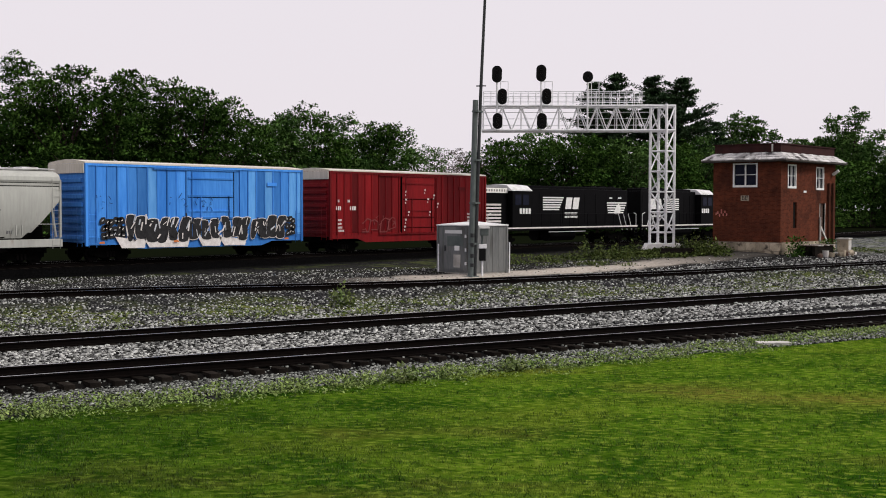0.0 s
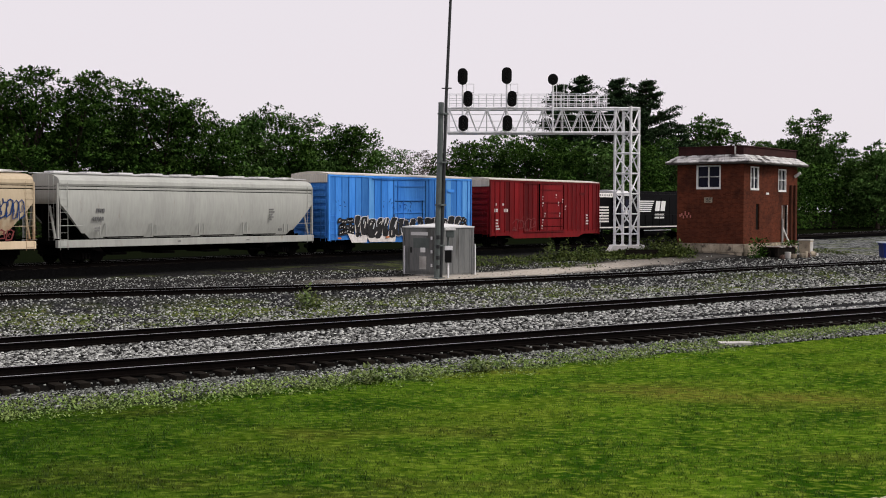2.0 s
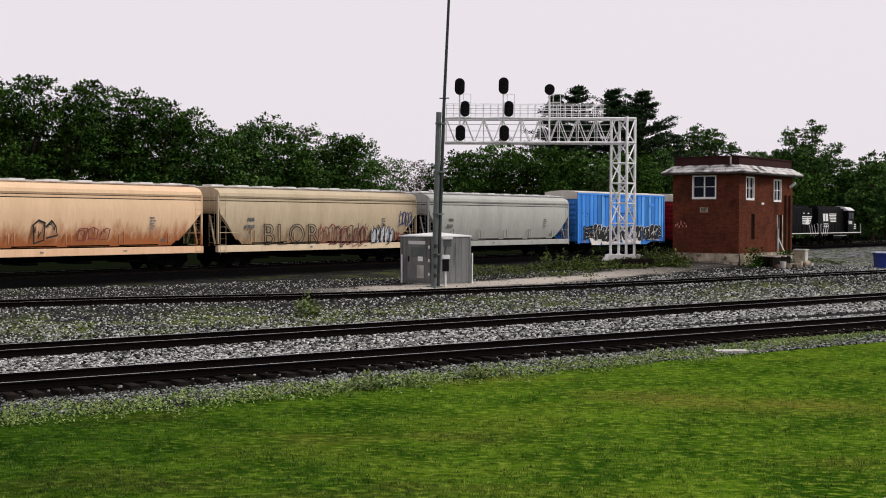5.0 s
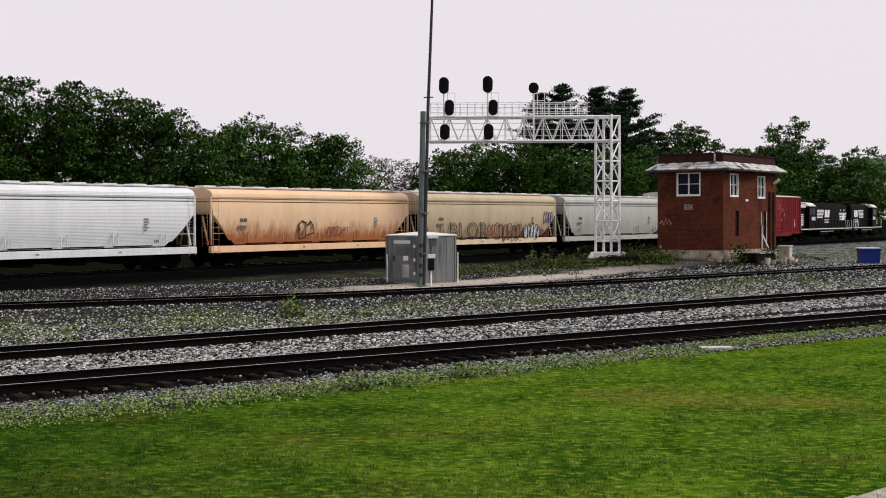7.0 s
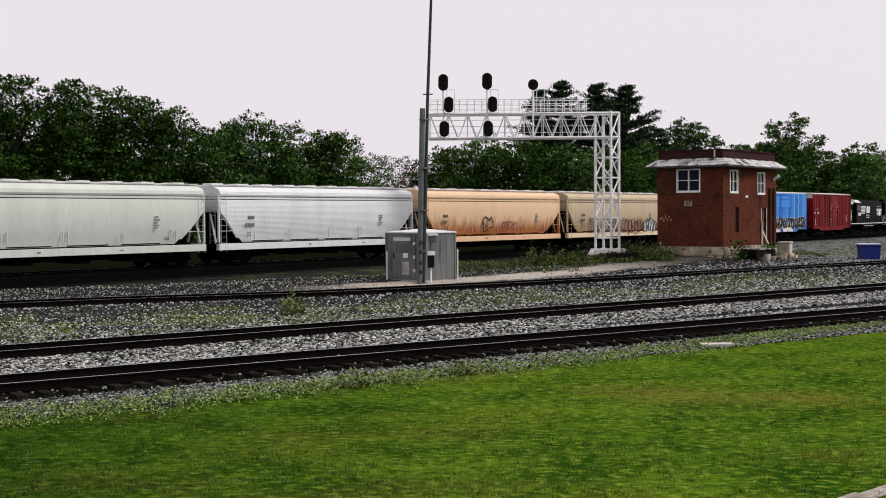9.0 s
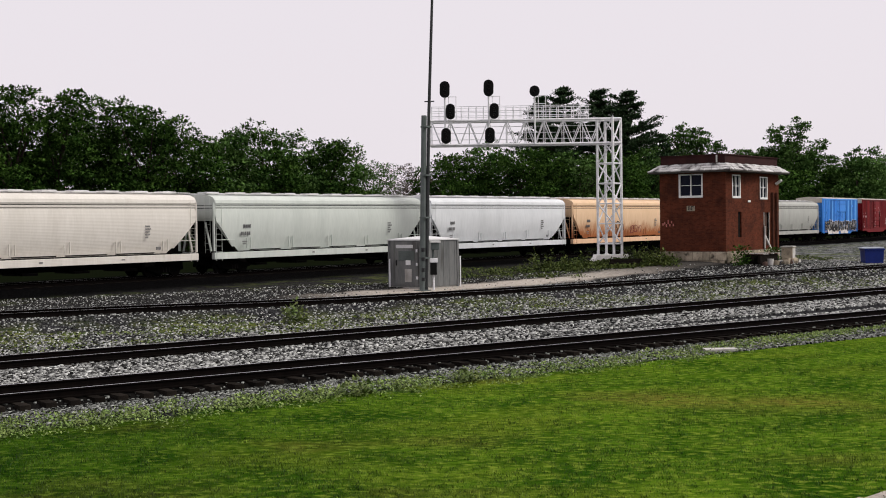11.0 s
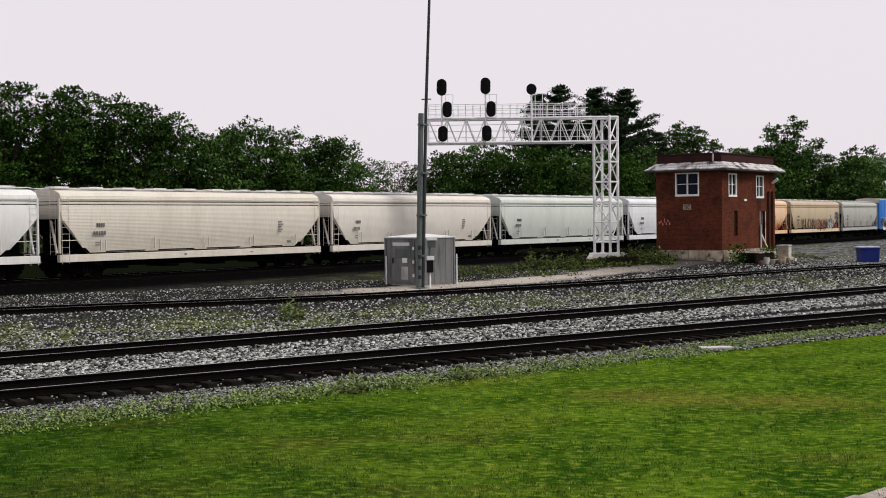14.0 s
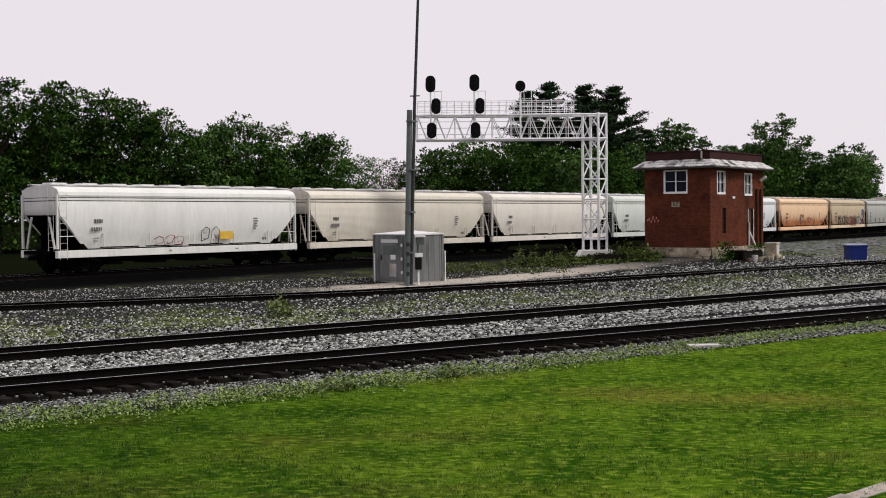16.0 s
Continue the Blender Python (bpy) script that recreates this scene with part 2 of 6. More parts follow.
def brick_material():
    """Soft old brick in running bond at true size, sooty in broad patches and bleached in a few."""
    m = mat("red_brick", (0.132, 0.037, 0.019), (0.078, 0.024, 0.014), scale=0.9, rough=0.9, fine=5.0, spots=(0.04, 0.015, 0.010), spot_scale=0.7, spot_at=0.62, gloss=0.05)
    nt, ln = m.node_tree.nodes, m.node_tree.links
    bsdf = nt["Principled BSDF"]
    colour = bsdf.inputs["Base Color"].links[0].from_socket
    sep, com = nt.new("ShaderNodeSeparateXYZ"), nt.new("ShaderNodeCombineXYZ")
    ln.new(nt.new("ShaderNodeTexCoord").outputs["Object"], sep.inputs[0])
    add = nt.new("ShaderNodeMath")
    ln.new(sep.outputs["X"], add.inputs[0])
    ln.new(sep.outputs["Y"], add.inputs[1])
    ln.new(add.outputs[0], com.inputs[0])
    ln.new(sep.outputs["Z"], com.inputs[1])
    br = nt.new("ShaderNodeTexBrick")
    for name, v in (("Scale", 1.0), ("Mortar Size", 0.008), ("Brick Width", 0.21), ("Row Height", 0.072)):
        br.inputs[name].default_value = v
    br.inputs["Color1"].default_value, br.inputs["Color2"].default_value, br.inputs["Mortar"].default_value = (1, 1, 1, 1), (0.62, 0.6, 0.6, 1), (0.9, 1.15, 1.3, 1)
    ln.new(com.outputs[0], br.inputs["Vector"])
    mx = nt.new("ShaderNodeMix")
    mx.data_type, mx.blend_type = "RGBA", "MULTIPLY"
    mx.inputs[0].default_value = 1.0
    ln.new(colour, mx.inputs[6])
    ln.new(br.outputs["Color"], mx.inputs[7])
    ln.new(mx.outputs[2], bsdf.inputs["Base Color"])
    bp = nt.new("ShaderNodeBump")
    bp.inputs["Strength"].default_value, bp.inputs["Distance"].default_value, bp.invert = 0.5, 0.01, True
    ln.new(br.outputs["Fac"], bp.inputs["Height"])
    ln.new(bp.outputs[0], bsdf.inputs["Normal"])
    return m


M_BRICK = brick_material()
M_RUSTPIPE = mat("rusty_iron_pipe", (0.085, 0.03, 0.018), (0.04, 0.018, 0.012), scale=6, rough=0.85)
M_STONEBASE = mat("foundation_stone", (0.42, 0.36, 0.27), (0.20, 0.17, 0.125), scale=2.2, rough=0.95, bump=0.4, vary=0.3, spots=(0.06, 0.05, 0.04), spot_scale=2.6, spot_at=0.6)
M_FOUNDJOINT = mat("foundation_joint", (0.20, 0.17, 0.13), (0.11, 0.095, 0.075), scale=3, rough=0.95)
M_ROOF = mat("peeling_pale_shingle", (0.60, 0.59, 0.58), (0.40, 0.39, 0.39), scale=2.0, rough=0.85, spots=(0.05, 0.045, 0.045), spot_scale=1.6, spot_at=0.56, vary=0.15)
M_PARAPET = mat("parapet_dark_brick", (0.045, 0.016, 0.015), (0.022, 0.010, 0.010), scale=2, rough=0.9, fine=20, bump=0.2)
M_SOFFIT = mat("soffit_dark_wood", (0.10, 0.09, 0.085), (0.05, 0.045, 0.04), scale=4, rough=0.8)
M_GLASS = mat("dark_window_glass", (0.010, 0.012, 0.026), (0.005, 0.006, 0.014), scale=1, rough=0.12, gloss=0.05)
M_BOARD = mat("weathered_board", (0.10, 0.06, 0.045), (0.05, 0.035, 0.03), scale=5, rough=0.9)
M_BLUEBIN = mat("blue_plastic", (0.012, 0.025, 0.16), (0.008, 0.018, 0.11), scale=3, rough=0.4)
M_LID = mat("pale_plastic_lid", (0.55, 0.6, 0.68), (0.42, 0.46, 0.52), scale=3, rough=0.5)
# Near-black: shade beneath and between the cars is put into these grimy colours
M_UNDER = mat("grime_and_shade_black", (0.003, 0.0028, 0.0025), (0.0015, 0.0015, 0.0015), scale=3, rough=0.95, gloss=0.01)
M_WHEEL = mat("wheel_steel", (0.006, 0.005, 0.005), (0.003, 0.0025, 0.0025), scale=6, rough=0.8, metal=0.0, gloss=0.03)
M_INK = mat("stencil_dark_paint", (0.03, 0.03, 0.032), (0.015, 0.015, 0.016), scale=6, rough=0.7)
M_STENCIL = mat("worn_stencil_ink", (0.075, 0.075, 0.078), (0.16, 0.16, 0.16), scale=14, rough=0.7)
M_FAINTINK = mat("faint_stencil_ink", (0.15, 0.15, 0.15), (0.27, 0.27, 0.265), scale=14, rough=0.7)
M_PALEINK = mat("stencil_white_paint", (0.75, 0.72, 0.70), (0.5, 0.47, 0.45), scale=5, rough=0.7)
M_TAGGREY = mat("spray_pale_blue_grey", (0.50, 0.53, 0.56), (0.36, 0.38, 0.42), scale=3, rough=0.7)
M_TAGNAVY = mat("spray_dark_blue", (0.012, 0.045, 0.17), (0.008, 0.03, 0.11), scale=3, rough=0.7)
M_TAGRED = mat("spray_dull_red", (0.22, 0.05, 0.05), (0.14, 0.04, 0.04), scale=3, rough=0.7)
M_TAGPINK = mat("spray_pale_pink", (0.50, 0.20, 0.17), (0.36, 0.12, 0.10), scale=3, rough=0.7)
M_ORANGE = mat("spray_orange", (0.6, 0.2, 0.06), (0.45, 0.12, 0.04), scale=3, rough=0.7)
M_YELLOW = mat("yellow_notice", (0.65, 0.42, 0.06), (0.5, 0.3, 0.05), scale=3, rough=0.7)
P_BLUE = car_paint("blue_car_paint", (0.028, 0.162, 0.526), (0.0616, 0.246, 0.65), rust=(0.02, 0.07, 0.22), rust_low=0.1, vary=0.35)
P_BLUEWORN = car_paint("chalky_blue_car_paint", (0.066, 0.253, 0.616), (0.132, 0.363, 0.726), rust=(0.03, 0.12, 0.34), rust_low=0.06, vary=0.2)
P_RED = car_paint("red_car_paint", (0.10, 0.0028, 0.0045), (0.165, 0.006, 0.008), rust=(0.07, 0.008, 0.008), rust_low=0.1, vary=0.4)
P_ROOFPALE = car_paint("pale_car_roof", (0.60, 0.57, 0.50), (0.45, 0.42, 0.36))
P_GREY = car_paint("grey_hopper_paint", (0.312, 0.318, 0.294), (0.396, 0.402, 0.372), rust_low=0.04)
P_TAN = car_paint("tan_hopper_paint", (0.40, 0.32, 0.215), (0.48, 0.395, 0.275), rust=(0.24, 0.10, 0.035), rust_low=0.32)
P_RUSTY = car_paint("orange_stained_hopper_paint", (0.61, 0.42, 0.26), (0.69, 0.49, 0.32), rust=(0.33, 0.09, 0.018), rust_low=0.62)
P_COOL = car_paint("cool_white_ribbed_paint", (0.561, 0.58, 0.592), (0.659, 0.677, 0.689), rust=(0.36, 0.35, 0.33), ribs=0.25, rust_low=0.02)
P_GREEN = car_paint("greenish_white_hopper_paint", (0.468, 0.504, 0.468), (0.552, 0.588, 0.546), rust=(0.35, 0.33, 0.29), rust_low=0.03)
P_CREAM = car_paint("cream_hopper_paint", (0.576, 0.546, 0.492), (0.66, 0.63, 0.576), rust=(0.42, 0.36, 0.29), rust_low=0.06, ribs=0.12)
P_DRAB = car_paint("drab_hopper_paint", (0.528, 0.492, 0.42), (0.624, 0.588, 0.516), rust=(0.32, 0.28, 0.22), rust_low=0.04, ribs=0.2)
P_WHITE = car_paint("white_hopper_paint", (0.575, 0.575, 0.55), (0.675, 0.675, 0.65), rust=(0.42, 0.38, 0.32), rust_low=0.06)
P_SILLPEACH = car_paint("peach_sill_paint", (0.672, 0.432, 0.264), (0.768, 0.516, 0.336), rust=(0.35, 0.14, 0.05))
P_SILLTAN = car_paint("tan_sill_paint", (0.6, 0.48, 0.324), (0.696, 0.564, 0.396), rust=(0.3, 0.15, 0.06))
P_LOCO = mat("black_locomotive_paint", (0.004, 0.004, 0.0045), (0.0025, 0.0025, 0.003), scale=2, rough=0.5, gloss=0.03)


def lawn_colour(nt, ln):
    """Mown grass: long thin streaks across the slope, tuft shade painted as dark hollows, yellow patches."""
    pos = nt.new("ShaderNodeNewGeometry").outputs["Position"]
    xyz = nt.new("ShaderNodeCombineXYZ")
    for i, v in enumerate(((0.61, -0.792, 0.0), (0.792, 0.61, 0.0))):
        d = nt.new("ShaderNodeVectorMath")
        d.operation = "DOT_PRODUCT"
        ln.new(pos, d.inputs[0])
        d.inputs[1].default_value = v
        ln.new(d.outputs["Value"], xyz.inputs[i])
    colour = None
    for scale, stretch, lo, hi, a, b in ((0.7, (0.8, 1.1, 1), 0.38, 0.62, (0.019, 0.058, 0.003), (0.071, 0.136, 0.008)),
                                         (0.33, (0.7, 1.0, 1), 0.50, 0.68, None, (0.098, 0.138, 0.011)),
                                         (0.2, (0.7, 1.1, 1), 0.53, 0.68, None, (0.130, 0.108, 0.022)),
                                         (4.2, (0.75, 1.2, 1), 0.47, 0.63, None, (0.015, 0.045, 0.002)),
                                         (6.5, (0.7, 1.2, 1), 0.50, 0.66, None, (0.175, 0.235, 0.027))):
        mp = nt.new("ShaderNodeMapping")
        mp.inputs["Scale"].default_value = stretch
        mp.inputs["Location"].default_value = (scale, scale * 3, 0)
        ln.new(xyz.outputs[0], mp.inputs[0])
        n = nt.new("ShaderNodeTexNoise")
        n.inputs["Scale"].default_value, n.inputs["Detail"].default_value = scale, 6.0
        ln.new(mp.outputs[0], n.inputs["Vector"])
        r = nt.new("ShaderNodeMapRange")
        r.inputs[1].default_value, r.inputs[2].default_value = lo, hi
        ln.new(n.outputs["Fac"], r.inputs[0])
        m = nt.new("ShaderNodeMix")
        m.data_type = "RGBA"
        if a:
            m.inputs[6].default_value = (*a, 1)
            ln.new(r.outputs[0], m.inputs[0])
        else:
            k = nt.new("ShaderNodeMath")
            k.operation = "MULTIPLY"
            k.inputs[1].default_value = 0.75
            ln.new(r.outputs[0], k.inputs[0])
            ln.new(k.outputs[0], m.inputs[0])
            ln.new(colour, m.inputs[6])
        m.inputs[7].default_value = (*b, 1)
        colour = m.outputs[2]
    # edge falloff of light put into the turf colour, darker towards the view's left
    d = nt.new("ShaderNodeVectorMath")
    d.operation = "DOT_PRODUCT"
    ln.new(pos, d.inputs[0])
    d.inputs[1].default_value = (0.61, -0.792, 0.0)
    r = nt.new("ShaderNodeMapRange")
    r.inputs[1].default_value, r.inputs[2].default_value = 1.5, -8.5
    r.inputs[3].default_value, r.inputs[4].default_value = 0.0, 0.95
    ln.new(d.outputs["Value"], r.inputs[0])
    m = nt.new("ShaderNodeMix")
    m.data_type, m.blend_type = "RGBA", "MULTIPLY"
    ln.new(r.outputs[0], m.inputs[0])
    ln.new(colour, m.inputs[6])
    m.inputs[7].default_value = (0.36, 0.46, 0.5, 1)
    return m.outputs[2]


def blade_material():
    """Grass blades take the lawn's colour with its painted falloff, each a little lighter or darker."""
    m = bpy.data.materials.new("grass_blade")
    m.use_nodes = True
    nt, ln = m.node_tree.nodes, m.node_tree.links
    bsdf = nt["Principled BSDF"]
    bsdf.inputs["Roughness"].default_value, bsdf.inputs["Specular IOR Level"].default_value = 0.6, 0.15
    vr = nt.new("ShaderNodeMapRange")
    vr.inputs[3].default_value, vr.inputs[4].default_value = 0.4, 2.1
    ln.new(nt.new("ShaderNodeNewGeometry").outputs["Random Per Island"], vr.inputs[0])
    hs = nt.new("ShaderNodeHueSaturation")
    ln.new(vr.outputs[0], hs.inputs["Value"])
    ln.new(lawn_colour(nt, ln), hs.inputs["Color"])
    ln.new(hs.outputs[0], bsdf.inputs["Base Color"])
    return m


M_BLADE = blade_material()


def ground_material():
    """Lawn, ballast, weeds, gravel and dirt, told apart by the distance across the tracks, with uneven borders."""
    m = bpy.data.materials.new("ground_cover")
    m.use_nodes = True
    nt, ln = m.node_tree.nodes, m.node_tree.links
    bsdf = nt["Principled BSDF"]
    bsdf.inputs["Roughness"].default_value = 0.95
    bsdf.inputs["Specular IOR Level"].default_value = 0.0
    pos = nt.new("ShaderNodeNewGeometry").outputs["Position"]

    def noise_node(scale, detail=4.0, stretch=None, turn=0.0):
        n = nt.new("ShaderNodeTexNoise")
        n.inputs["Scale"].default_value, n.inputs["Detail"].default_value = scale, detail
        src = pos
        if stretch:
            mp = nt.new("ShaderNodeMapping")
            mp.inputs["Scale"].default_value, mp.inputs["Rotation"].default_value = stretch, (0, 0, turn)
            ln.new(pos, mp.inputs[0])
            src = mp.outputs[0]
        ln.new(src, n.inputs["Vector"])
        return n.outputs["Fac"]

    def math_node(op, a, b):
        n = nt.new("ShaderNodeMath")
        n.operation = op
        for i, v in enumerate((a, b)):
            if isinstance(v, (int, float)):
                n.inputs[i].default_value = v
            else:
                ln.new(v, n.inputs[i])
        return n.outputs[0]

    def dot(v):
        n = nt.new("ShaderNodeVectorMath")
        n.operation = "DOT_PRODUCT"
        ln.new(pos, n.inputs[0])
        n.inputs[1].default_value = v
        return n.outputs["Value"]

    def step(v, a, b):
        n = nt.new("ShaderNodeMapRange")
        n.interpolation_type = "SMOOTHSTEP"
        n.inputs[1].default_value, n.inputs[2].default_value = a, b
        ln.new(v, n.inputs[0])
        return n.outputs[0]

    def blend(fac, a, b):
        n = nt.new("ShaderNodeMix")
        n.data_type = "RGBA"
        ln.new(fac, n.inputs[0])
        for i, v in ((6, a), (7, b)):
            if isinstance(v, tuple):
                n.inputs[i].default_value = (*v, 1)
            else:
                ln.new(v, n.inputs[i])
        return n.outputs[2]

    def band(v, a, b, soft):
        return math_node("MULTIPLY", step(v, a - soft, a + soft), math_node("SUBTRACT", 1.0, step(v, b - soft, b + soft)))

    across, along = dot(tuple(ACROSS)), dot(tuple(ALONG))
    ragged = math_node("ADD", across, math_node("MULTIPLY", math_node("SUBTRACT", noise_node(0.8, 6), 0.5), 2.4))
    wide = math_node("ADD", across, math_node("MULTIPLY", math_node("SUBTRACT", noise_node(0.2), 0.5), 6.0))
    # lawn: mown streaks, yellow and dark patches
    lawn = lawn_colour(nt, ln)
    grit = blend(step(noise_node(15.0, 3), 0.40, 0.66), (0.004, 0.004, 0.0042), (0.055, 0.055, 0.058))
    dirt = blend(step(noise_node(9.0, 6), 0.35, 0.7), (0.005, 0.005, 0.005), (0.042, 0.041, 0.04))
    gravel = blend(step(noise_node(2.2, 9), 0.40, 0.62), (0.018, 0.020, 0.020), (0.19, 0.195, 0.195))
    weeds = blend(step(noise_node(4.0, 6), 0.4, 0.65), (0.035, 0.055, 0.012), (0.12, 0.13, 0.04))
    pale = blend(step(noise_node(7.0, 6), 0.35, 0.7), (0.30, 0.27, 0.23), (0.46, 0.42, 0.37))
    # near-black: shade under and before the train is put into this ground colour
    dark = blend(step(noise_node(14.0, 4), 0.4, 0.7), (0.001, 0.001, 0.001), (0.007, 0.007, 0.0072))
    # from near to far
    col = grit
    col = blend(math_node("MULTIPLY", band(wide, 36.2, 43.0, 1.5), step(noise_node(0.4, 5), 0.42, 0.56)), col, weeds)
    col = blend(step(ragged, 47.2, 48.6), col, dirt)
    yard = math_node("MULTIPLY", step(along, 62.0, 72.0), step(ragged, 47.6, 49.0))
    col = blend(yard, col, gravel)
    strip = band(math_node("SUBTRACT", ragged, math_node("MULTIPLY", math_node("SUBTRACT", along, 35.0), 0.1)), 48.2, 51.2, 0.5)
    strip = math_node("MULTIPLY", strip, math_node("SUBTRACT", 1.0, math_node("MULTIPLY", step(along, 45.0, 57.0), 0.9)))
    col = blend(math_node("MULTIPLY", strip, step(along, 26.0, 34.0)), col, pale)
    patchy = math_node("MULTIPLY", step(noise_node(0.35, 8), 0.5, 0.62), 0.55)
    col = blend(math_node("MULTIPLY", yard, patchy), col, weeds)
    far_green = math_node("MULTIPLY", band(wide, 53.5, 64.0, 1.5), math_node("MULTIPLY", step(noise_node(0.7, 8), 0.48, 0.66), 0.45))
    col = blend(far_green, col, weeds)
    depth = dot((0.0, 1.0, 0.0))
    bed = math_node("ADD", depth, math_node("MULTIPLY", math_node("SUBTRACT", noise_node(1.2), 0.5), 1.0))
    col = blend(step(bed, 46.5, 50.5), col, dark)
    # woodland floor: shade beneath the trees painted into its colour
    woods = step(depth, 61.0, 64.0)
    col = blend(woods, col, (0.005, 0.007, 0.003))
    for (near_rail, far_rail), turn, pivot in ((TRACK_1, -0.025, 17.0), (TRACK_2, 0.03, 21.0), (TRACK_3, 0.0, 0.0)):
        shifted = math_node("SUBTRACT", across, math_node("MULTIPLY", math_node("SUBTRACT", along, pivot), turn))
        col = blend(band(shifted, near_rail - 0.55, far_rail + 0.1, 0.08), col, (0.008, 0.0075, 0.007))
    edge = math_node("SUBTRACT", ragged, math_node("MULTIPLY", step(along, 20.0, 38.0), 1.1))
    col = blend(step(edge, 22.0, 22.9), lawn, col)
    ln.new(col, bsdf.inputs["Base Color"])
    bp = nt.new("ShaderNodeBump")
    bp.inputs["Strength"].default_value, bp.inputs["Distance"].default_value = 0.6, 0.05
    ln.new(noise_node(22.0, 4), bp.inputs["Height"])
    ln.new(bp.outputs[0], bsdf.inputs["Normal"])
    return m


# ---- the ground, one sheet to the horizon ----
def ground():
    def lines(core, far):
        return sorted({round(-v, 3) for v in far} | {round(v, 3) for v in core} | {round(v, 3) for v in far})
    aa = lines(np.arange(-40, 140.1, 1.0), [60, 90, 150, 200, 300, 500, 900, 1600])
    aa = [v for v in aa if v <= 140.1 or v > 145]
    nn = lines(list(np.arange(-6, 20, 1.0)) + list(np.arange(20, 52, 0.2)) + list(np.arange(52, 110, 1.0)), [12, 20, 40, 85, 110, 160, 250, 400, 800, 1600])
    bm = bmesh.new()
    grid = []
    for n in nn:
        row = []
        for a in aa:
            p = at(a, n)
            row.append(bm.verts.new((p.x, p.y, ground_z(p.x, p.y))))
        grid.append(row)
    for r0, r1 in zip(grid, grid[1:]):
        for i in range(len(aa) - 1):
            bm.faces.new((r0[i], r0[i + 1], r1[i + 1], r1[i]))
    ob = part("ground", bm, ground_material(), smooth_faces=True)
    tagged(ob, "mown lawn beside grey ballast, weeds and gravel", "ground", kind="structure")


ground()

# ---- railway tracks ----
RAIL_FORM = [(-0.07, 0.0), (0.07, 0.0), (0.07, 0.015), (0.012, 0.03), (0.010, 0.10), (0.036, 0.112), (0.036, 0.14), (-0.036, 0.14), (-0.036, 0.112), (-0.010, 0.10), (-0.012, 0.03), (-0.07, 0.015)]


def rail_mesh(stations, tall=1.0):
    """Rail sections through stations of (place, sideways direction); the head's top face takes the second material."""
    bm = bmesh.new()
    rings = []
    for p, side in stations:
        rings.append([bm.verts.new(p + side * u + Vector((0, 0, v * tall))) for u, v in RAIL_FORM])
    k = len(RAIL_FORM)
    for r0, r1 in zip(rings, rings[1:]):
        for i in range(k):
            f = bm.faces.new((r0[i], r0[(i + 1) % k], r1[(i + 1) % k], r1[i]))
            f.material_index = 1 if i == 6 else 0
    bm.faces.new(rings[0][::-1])
    bm.faces.new(rings[-1])
    bmesh.ops.recalc_face_normals(bm, faces=bm.faces[:])
    return bm


def tie_bm():
    return boxes((-0.115, 0.115, -1.3, 1.3, -0.16, 0.0), bevel=0.012)


def track(label, points, rail_offsets, tie_range, spacing, base, direction, centre, tall=1.0):
    """points(s, off): the rail's base at s metres along; the ties' tops lie at the rails' bases."""
    tr = thing("railway_track", pose(0, 0, 0), label, "railway track", "parallel railway tracks")
    side = Vector((-direction.y, direction.x, 0))
    for off in rail_offsets:
        stations = [(points(s, off), side) for s in base]
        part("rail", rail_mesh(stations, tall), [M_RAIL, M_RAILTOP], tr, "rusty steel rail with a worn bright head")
    me = mesh_of("tie", tie_bm(), M_TIE)
    turn = math.degrees(math.atan2(direction.y, direction.x))
    rng = random.Random(7)
    s = tie_range[0]
    while s < tie_range[1]:
        t = new("tie", me)
        t.parent = tr
        p = points(s, centre)
        t.matrix_local = pose(p.x, p.y, p.z - 0.003, 0, 0, turn + rng.uniform(-1.2, 1.2)) @ Matrix.Translation((0, rng.uniform(-0.06, 0.06), 0)) 
        s += spacing * rng.uniform(0.94, 1.06)
    return tr


STATIONS = [-80, -20, -12, 0, 6, 10, 12, 14, 16, 18, 20, 22, 24, 27, 30, 34, 38, 43, 48, 53, 58, 63, 68, 73, 78, 120, 160, 300]
track("rusty main railway track on creosoted ties in grey ballast", lambda s, o: at(s, o + swerve_1(s), -0.78), TRACK_1, (2, 106), 0.52, STATIONS, ALONG, 25.79, 1.29)
track("second rusty main railway track on creosoted ties in grey ballast", lambda s, o: at(s, o + swerve_2(s), -0.78), TRACK_2, (2, 106), 0.52, STATIONS, ALONG, 32.6, 1.29)
track("third rusty railway track beyond a weedy strip", lambda s, o: at(s, o, -0.68 + rise(s)), TRACK_3, (4, 115), 0.55, STATIONS, ALONG, 45.85, 1.29)
track("dark railway track under the freight train", lambda s, o: Vector((s, o + bend(s), -0.18)), (TRAIN_Y - 0.75, TRAIN_Y + 0.75), (16, 190), 0.6, [-200, -20, 20, 60, 120, 125, 130, 135, 140, 145, 150, 155, 160, 165, 170, 175, 180, 185, 190, 195, 200, 205, 210, 215, 220, 225, 300, 500], Vector((1, 0, 0)), TRAIN_Y, 1.29)


